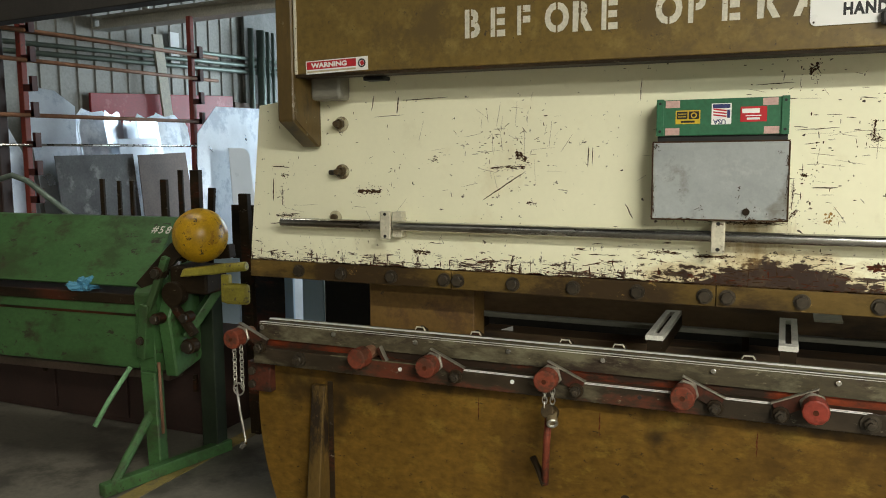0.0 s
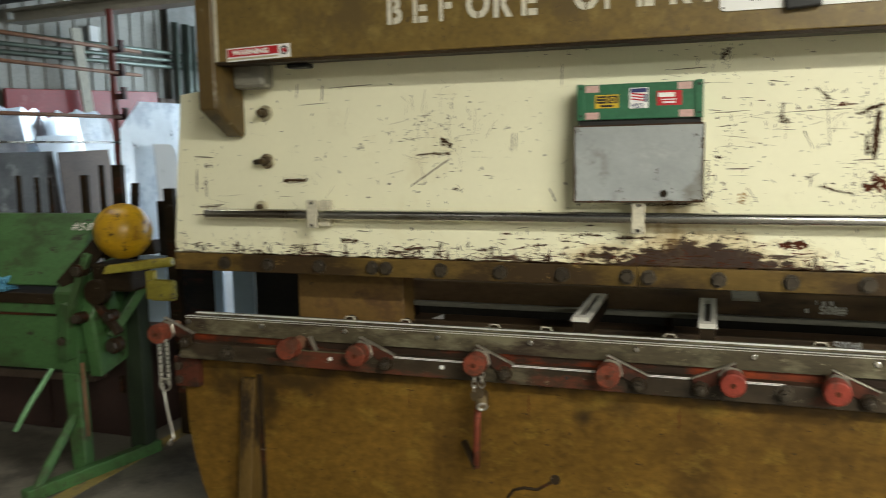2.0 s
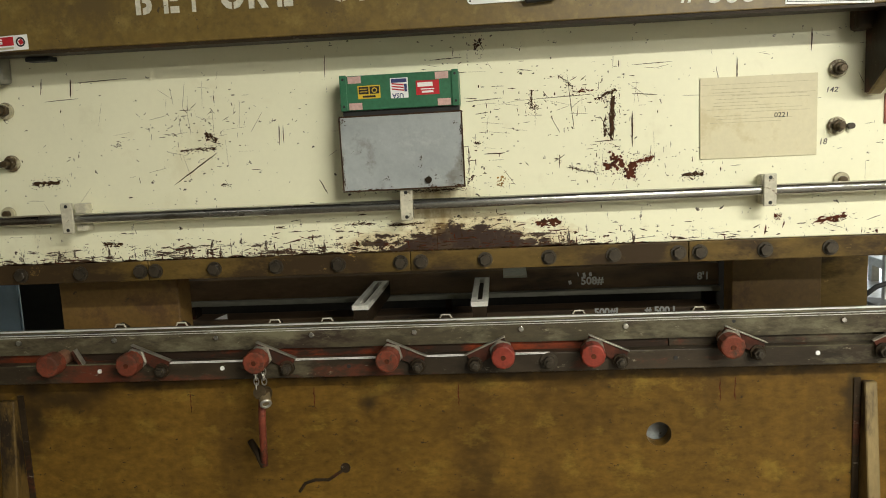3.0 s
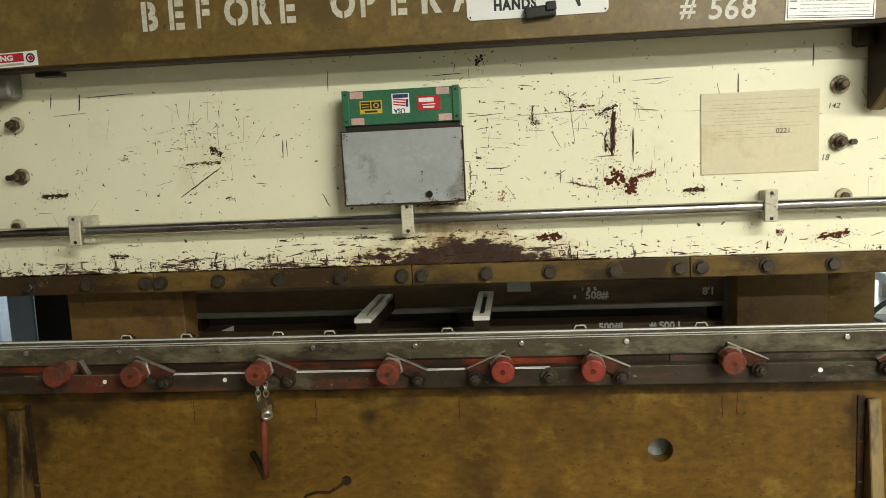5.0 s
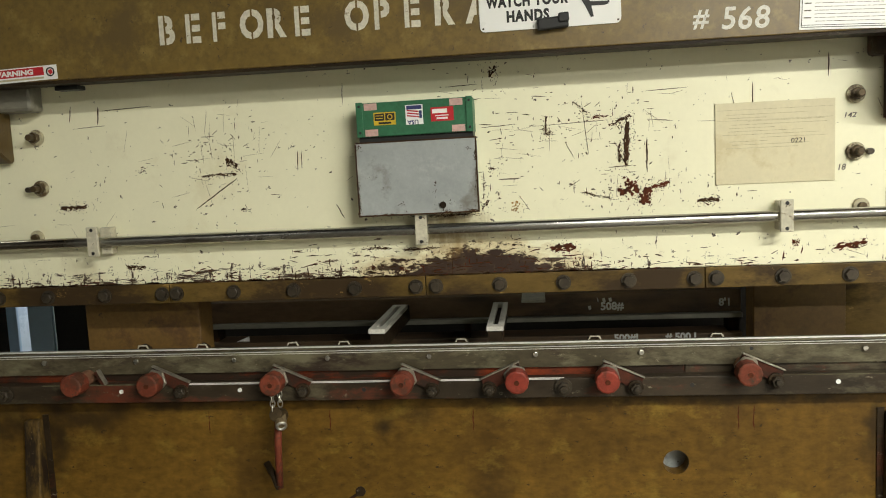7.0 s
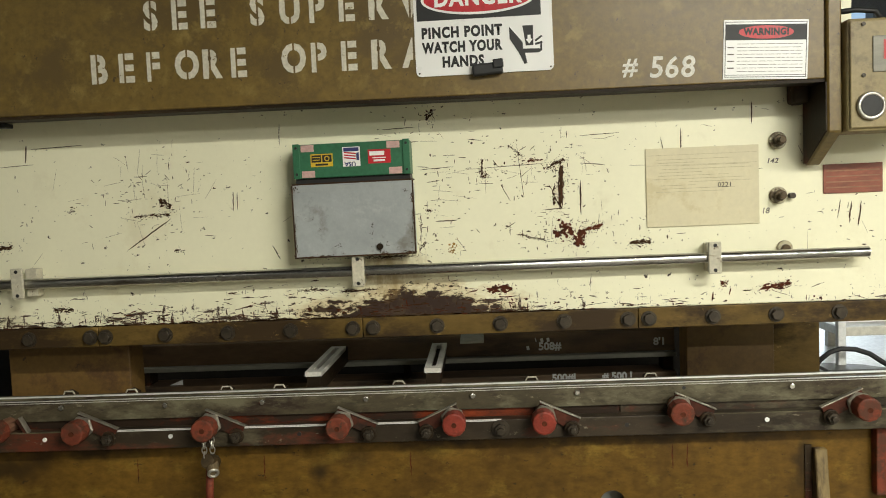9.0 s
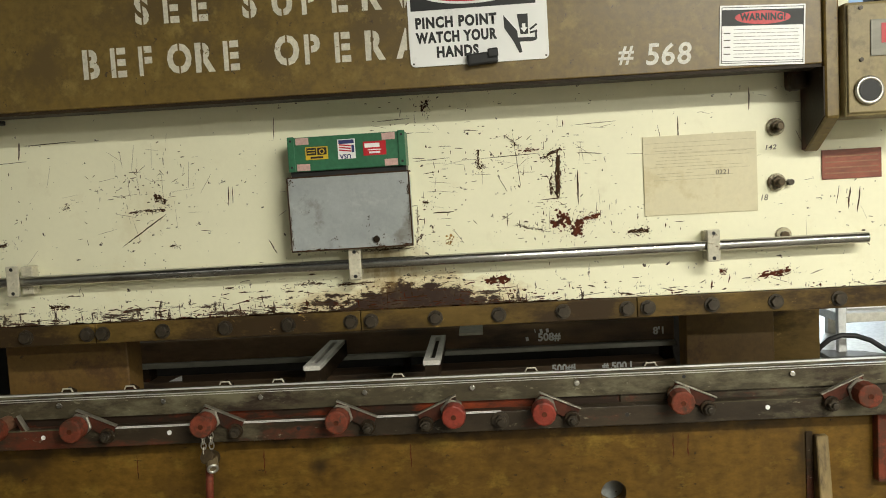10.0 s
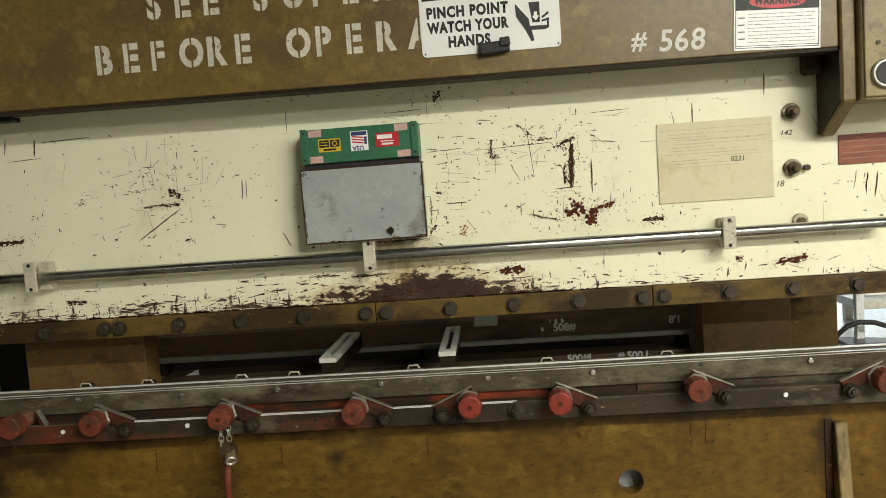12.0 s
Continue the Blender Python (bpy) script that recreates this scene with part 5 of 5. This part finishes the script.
PL = thing("info_plate", 1.1, -0.002, 1.47, "yellowed instruction plate with faded print on the ram", "plate")
pp = part("plate", box(0.949, 1.253, -0.004, -0.0005, 1.3330, 1.5475, 0.001), M_PLATE, PL)
for i in range(11):
    z = 1.5150 - i * 0.0088
    x = 0.958 + 0.05 * (i % 5 == 2)
    x1 = 1.235 - RNG.uniform(0.0, 0.16)
    x += RNG.uniform(0.0, 0.06)
    part("print_line", quad(x, x1, z, z + 0.0016, -0.004), M_PRINT, PL)
for z in (1.5275, 1.5000):
    part("print_rule", quad(0.953, 1.247, z, z + 0.0012, -0.004), M_PRINT, PL)
write("0221", 1.142, -0.0048, 1.4360, 0.0185, M_BLACK, PL, 0.0001, slant=0.05, wide=1.05, name="hand_writing")
write("142", 1.277, -0.0008, 1.4950, 0.018, M_INK, RAM, 0.0003, slant=0.2, wide=1.2, name="hand_writing")
write("18", 1.262, -0.0008, 1.3590, 0.022, M_INK, RAM, 0.0003, slant=0.2, name="hand_writing")
RP = thing("red_plate", 1.50, -0.002, 1.45, "faded red plate with worn pale print on the ram", "plate")
part("plate", box(1.424, 1.581, -0.004, -0.0005, 1.406, 1.485, 0.001), mat("faded_red_plate", (0.26, 0.07, 0.035), 0.25, 30, 0.5, 0, 0.1, 120, stretch=(0.3, 1, 1)), RP)
for i in range(4):
    part("print_line", quad(1.432, 1.572, 1.420 + 0.0150 * i, 1.4235 + 0.0150 * i, -0.004), M_RUSTBAR, RP)

y = -0.1505


def danger_sign():
    x0, x1, z0, z1 = 0.349, 0.699, 1.788, 2.04
    cx, cz, dg = 0.52, 1.79, 0.4
    t = thing("danger_sign", cx, -0.152, 1.91, "white danger sign with black header, red oval and black words", "sign")
    T = lambda b: tilted(b, cx, cz, dg)  # noqa: E731
    R = 0.013
    rim = [(cu + R * math.cos(radians(a0 + 15 * k)), cv + R * math.sin(radians(a0 + 15 * k))) for cu, cv, a0 in ((x1 - R, z1 - R, 0), (x0 + R, z1 - R, 90), (x0 + R, z0 + R, 180), (x1 - R, z0 + R, 270)) for k in range(7)]
    part("plate", T(prism(rim, "y", -0.1535, -0.1505)), M_WHITE, t)
    f = -0.1536
    part("header", T(quad(x0 + 0.008, x1 - 0.028, 1.927, z1 - 0.008, f)), M_BLACK, t)
    part("oval_rim", T(oval((x0 + x1) / 2 - 0.010, 1.977, 0.145, 0.040, f - 0.0008)), M_WHITE, t)
    part("oval", T(oval((x0 + x1) / 2 - 0.010, 1.977, 0.138, 0.034, f - 0.0016)), M_SIGNRED, t)
    for word, x, z, s, mm, yy, fat in (("DANGER", x0 + 0.054, 1.959, 0.053, M_WHITE, f - 0.0026, 0.0022), ("PINCH POINT", x0 + 0.018, 1.8815, 0.036, M_BLACK, f - 0.0006, 0.0019), ("WATCH YOUR", x0 + 0.017, 1.8445, 0.036, M_BLACK, f - 0.0006, 0.0019), ("HANDS", x0 + 0.068, 1.8075, 0.036, M_BLACK, f - 0.0006, 0.0019)):
        g = glyphs(word, s, fat, track=1.16)
        want = {"DANGER": 0.222, "PINCH POINT": 0.205, "WATCH YOUR": 0.205, "HANDS": 0.106}[word]
        wide = max(v.co.x for v in g.verts)
        turned(g, Matrix.Translation((x, yy, z)) @ Matrix.Diagonal((want / wide, 1, 1, 1)))
        part("lettering", T(g), mm, t)
    arm = [(0.236, 1.902), (0.269, 1.861), (0.270, 1.8445), (0.312, 1.843), (0.316, 1.836), (0.305, 1.833), (0.274, 1.834), (0.279, 1.808), (0.272, 1.806), (0.258, 1.836), (0.237, 1.870)]
    part("pictogram", T(prism([(x0 + 0.004 + u, v) for u, v in arm], "y", f - 0.0008, f)), M_BLACK, t)
    part("pictogram", T(prism([(x0 + 0.004 + u, v) for u, v in ((0.270, 1.902), (0.297, 1.902), (0.296, 1.852), (0.277, 1.852))], "y", f - 0.0008, f)), M_BLACK, t)
    part("pictogram", T(quad(x0 + 0.303, x0 + 0.324, 1.866, 1.871, f, 35)), M_BLACK, t)
    part("pictogram", T(quad(x0 + 0.304, x0 + 0.323, 1.854, 1.859, f, 12)), M_BLACK, t)
    part("pictogram", T(quad(x0 + 0.317, x0 + 0.322, 1.838, 1.856, f)), M_BLACK, t)
    part("arrow", T(prism([(x0 + 0.004 + u, v) for u, v in ((0.282, 1.878), (0.290, 1.878), (0.290, 1.868), (0.295, 1.868), (0.286, 1.856), (0.277, 1.868), (0.282, 1.868))], "y", f - 0.0014, f - 0.0008)), M_WHITE, t)
    for x, z in ((x0 + 0.008, z0 + 0.008), (x1 - 0.008, z0 + 0.008)):
        part("rivet", T(cyl((x, f - 0.001, z), (x, f, z), 0.0025, 10)), M_NUT, t)
    t.location += Vector((-0.004, 0, -0.038))
    clip = thing("black_clip", 0.535, -0.16, 1.80, "black plastic clip at the danger sign's lower edge", "clip")
    part("body", tilted(box(0.492, 0.569, -0.172, -0.1537, 1.786, 1.816, 0.005), 0.53, 1.80, 4), M_BLKRUB, clip)
    part("tab", tilted(box(0.545, 0.571, -0.176, -0.1725, 1.800, 1.822, 0.003), 0.53, 1.80, 4), M_BLKRUB, clip)
    clip.location += Vector((-0.004, 0, -0.042))


danger_sign()


def warning_sign():
    x0, x1, z0, z1 = 1.129, 1.338, 1.737, 1.884
    t = thing("warning_sign", 1.23, -0.152, 1.81, "white warning sign with black header, red oval and fine print", "sign")
    part("plate", box(x0, x1, -0.1525, -0.1503, z0, z1, 0.0005), M_WHITE, t)
    f = -0.1526
    b = bmesh.new()
    for a, c, lo, hi in ((x0 + 0.004, x1 - 0.004, z0 + 0.005, z0 + 0.0065), (x0 + 0.004, x1 - 0.004, z1 - 0.006, z1 - 0.0045), (x0 + 0.004, x0 + 0.0055, z0 + 0.005, z1 - 0.005), (x1 - 0.0055, x1 - 0.004, z0 + 0.005, z1 - 0.005), (x0 + 0.004, x1 - 0.004, z0 + 0.010, z0 + 0.0112)):
        quad(a, c, lo, hi, f, bm=b)
    part("border", b, M_BLACK, t)
    part("header", quad(x0 + 0.005, x1 - 0.005, 1.834, 1.873, f), M_BLACK, t)
    part("oval", oval((x0 + x1) / 2, 1.8535, 0.068, 0.0165, f - 0.0008), M_SIGNRED, t)
    g = glyphs("WARNING!", 0.023, 0.0012, track=1.12)
    wide = max(v.co.x for v in g.verts)
    part("lettering", turned(g, Matrix.Translation((x0 + 0.048, f - 0.0018, 1.8455)) @ Matrix.Diagonal((0.112 / wide, 1, 1, 1))), M_BLACK, t)
    b = bmesh.new()
    for i in range(9):
        z = 1.824 - i * 0.0085
        quad(x0 + 0.010, x0 + 0.026, z - 0.001, z + 0.0018, f, bm=b) if i % 2 else None
        x = x0 + 0.034
        while x < x1 - 0.016:
            L = RNG.uniform(0.006, 0.03)
            quad(x, min(x + L, x1 - 0.014), z, z + 0.0011, f, bm=b)
            x += L + 0.003
    part("fine_print", b, M_INK, t)
    t.location += Vector((-0.0105, 0, -0.035))
    t.rotation_euler.y = radians(2.2)


warning_sign()


def warning_label():
    x0, x1, z0, z1 = -1.006, -0.800, 1.699, 1.737
    t = thing("warning_label", -0.903, -0.151, 1.718, "white and red warning label on the beam", "label")
    part("plate", tilted(box(x0, x1, -0.1515, -0.1503, z0, z1), -0.903, 1.718, 1.8), M_WHITE, t)
    f = -0.1516
    part("red_field", tilted(quad(x0 + 0.003, x1 - 0.038, z0 + 0.013, z1 - 0.003, f), -0.903, 1.718, 1.8), M_SIGNRED, t)
    g = glyphs("WARNING", 0.0185, 0.0009)
    wide = max(v.co.x for v in g.verts)
    part("lettering", tilted(turned(g, Matrix.Translation((x0 + 0.018, f - 0.001, z0 + 0.0165)) @ Matrix.Diagonal((0.120 / wide, 1, 1, 1))), -0.903, 1.718, 1.8), M_WHITE, t)
    part("print", tilted(quad(x0 + 0.004, x1 - 0.04, z0 + 0.004, z0 + 0.009, f), -0.903, 1.718, 1.8), M_PRINT, t)
    part("symbol", tilted(ring((x1 - 0.019, f - 0.001, z0 + 0.020), (0, 1, 0), 0.0105, 0.002, 20, 6), -0.903, 1.718, 1.8), M_BLACK, t)
    part("symbol", tilted(quad(x1 - 0.024, x1 - 0.013, z0 + 0.014, z0 + 0.026, f, 30), -0.903, 1.718, 1.8), M_SIGNRED, t)
    tagged(part("magnet_strip", box(-0.845, -0.775, -0.1, -0.06, 1.676, 1.6885, 0.003), M_BLACK), "black strip under the beam's edge", "strip")


warning_label()


def control_box():
    t = thing("control_box", 1.56, -0.2, 1.73, "ochre control box with a large black push button", "control box")
    part("body", box(1.4195, 1.66, -0.185, -0.05, 1.592, 1.868, 0.008), M_BOXPAINT, t)
    part("cover", box(1.4245, 1.66, -0.191, -0.1855, 1.600, 1.862, 0.003), M_BOXPAINT, t)
    part("bezel", ring((1.472, -0.196, 1.653), (0, 1, 0), 0.030, 0.0055, 36, 8), M_GALV, t, smooth=True)
    part("push_button", cyl((1.472, -0.200, 1.653), (1.472, -0.190, 1.653), 0.0275, 32, bev=0.003), M_BLKRUB, t)
    part("switch_plate", box(1.478, 1.66, -0.1945, -0.1915, 1.735, 1.822, 0.001), M_FLANGE, t)
    part("red_label", quad(1.503, 1.545, 1.765, 1.812, -0.1946), M_SIGNRED, t)
    part("switch", box(1.515, 1.545, -0.200, -0.1955, 1.782, 1.797, 0.002), M_BLKRUB, t)
    for z in (1.852, 1.728):
        part("screw", cyl((1.456, -0.1945, z), (1.456, -0.191, z), 0.005, 12), M_NUT, t)
    part("mounting_arm", box(1.4185, 1.45, -0.12, -0.03, 1.62, 1.85), M_BOXPAINT, t)
    b = tube([(1.42, -0.1, 1.90), (1.48, -0.1, 1.905), (1.53, -0.1, 1.90), (1.55, -0.1, 1.868)], 0.007, 8)
    part("cable", b, M_BLKRUB, t, smooth=True)
    t.location += Vector((-0.012, 0, -0.033))


control_box()


# ---- hanging tools ----
def chain(x, y, z0, z1, parent, r=0.0068):
    z, k = z0, 0
    while z > z1:
        b = ring((0, 0, 0), (0, 1, 0) if k % 2 else (1, 0, 0), r, 0.0016, 14, 6)
        turned(b, Matrix.Translation((x, y, z)) @ Matrix.Diagonal((1, 1, 1.5, 1)))
        part("chain_link", b, M_GALV, parent)
        z -= r * 2.1
        k += 1


def hose_tool():
    x, yy = -0.270, -0.10
    t = thing("hanging_wrench", x, yy, 0.65, "red pipe handle with a brass fitting hanging on a chain", "tool")
    chain(x - 0.012, yy - 0.01, 0.822, 0.755, t)
    chain(x + 0.010, yy - 0.01, 0.822, 0.765, t)
    part("collar", cyl((x - 0.003, yy - 0.02, 0.752), (x + 0.004, yy + 0.02, 0.735), 0.020, 16, bev=0.003), M_STUDDK, t)
    b = cyl((x + 0.004, yy + 0.0, 0.742), (x + 0.016, yy - 0.03, 0.722), 0.016, 16, bev=0.002)
    part("fitting", b, M_STUD, t)
    part("fitting_mouth", ring((x + 0.0162, yy - 0.031, 0.7215), (0.35, -0.8, -0.5), 0.0125, 0.004, 20, 6), M_GALV, t)
    part("pipe_handle", tube([(x - 0.002, yy, 0.745), (x - 0.008, yy, 0.66), (x - 0.012, yy, 0.53)], 0.0105, 12), M_RED, t, "worn red pipe", True)
    part("cross_arm", tube([(x - 0.012, yy - 0.005, 0.53), (x - 0.035, yy + 0.02, 0.56), (x - 0.06, yy + 0.04, 0.588)], 0.010, 10), M_DARKST, t, smooth=True)


def chain_hook():
    x, yy = -1.340, -0.105
    t = thing("hook_chain", x, yy, 0.7, "steel chain with a hook rod hanging from a clamp", "chain")
    chain(x + 0.008, yy - 0.01, 0.835, 0.70, t)
    chain(x + 0.036, yy - 0.01, 0.835, 0.70, t)
    part("ring", ring((x + 0.02, yy - 0.01, 0.695), (0, 1, 0), 0.02, 0.003, 20, 6), M_GALV, t)
    part("hook_rod", tube([(x + 0.012, yy - 0.01, 0.70), (x + 0.022, yy - 0.01, 0.62), (x + 0.036, yy - 0.012, 0.55), (x + 0.043, yy - 0.012, 0.522), (x + 0.035, yy - 0.016, 0.508)], 0.0042, 10), M_GALV, t, smooth=True)
    part("hook_tip", cyl((x + 0.040, yy - 0.012, 0.515), (x + 0.026, yy - 0.014, 0.497), 0.008, 10), M_BRIGHT, t)


hose_tool()
chain_hook()


# ---- bench beyond the press ----
def bench():
    t = thing("white_bench", 2.4, 1.25, 0.0, "white-topped work bench beyond the press", "bench")
    part("top", box(1.62, 3.4, 0.60, 1.90, 0.73, 0.76, 0.003), M_TABLE, t)
    for x in (1.75, 3.3):
        for yy in (0.65, 1.82):
            part("leg", box(x, x + 0.05, yy, yy + 0.05, 0, 0.73), M_GIRT, t)
    part("upright", box(1.767, 1.796, 0.70, 0.727, 0.76, 1.27, 0.003), M_TABLE, t)
    part("shelf", box(1.80, 3.0, 0.76, 1.18, 0.866, 0.900, 0.003), M_GIRT, t)
    part("shelf_bracket", box(1.90, 1.93, 1.10, 1.13, 0.76, 0.866), M_GIRT, t)
    part("shelf_bracket", box(2.90, 2.93, 1.10, 1.13, 0.76, 0.866), M_GIRT, t)
    for a, c, d in ((1.87, 2.12, 0.010), (1.95, 2.27, 0.018)):
        tagged(part("paper", box(a, c, 0.82 + d * 4, 1.07, 0.9005, 0.9005 + d), M_WHITE), "loose white papers on the bench shelf", "paper", "papers on the shelf")
    cb = tube([(1.66, 0.66, 0.770), (1.68, 0.65, 0.805), (1.71, 0.64, 0.834), (1.75, 0.64, 0.846), (1.80, 0.64, 0.842), (1.85, 0.64, 0.824), (1.89, 0.64, 0.796), (1.93, 0.64, 0.770)], 0.009, 12)
    tagged(part("cable", cb, M_BLKRUB, None, smooth=True), "black cable arching over the bench", "cable")
    tagged(part("dark_tray", prism([(1.70, 0.62), (1.92, 0.62), (1.85, 0.70), (1.70, 0.76)], "z", 0.7605, 0.774, 0.002), M_DARKSH), "flat dark steel plate on the bench", "plate")


bench()
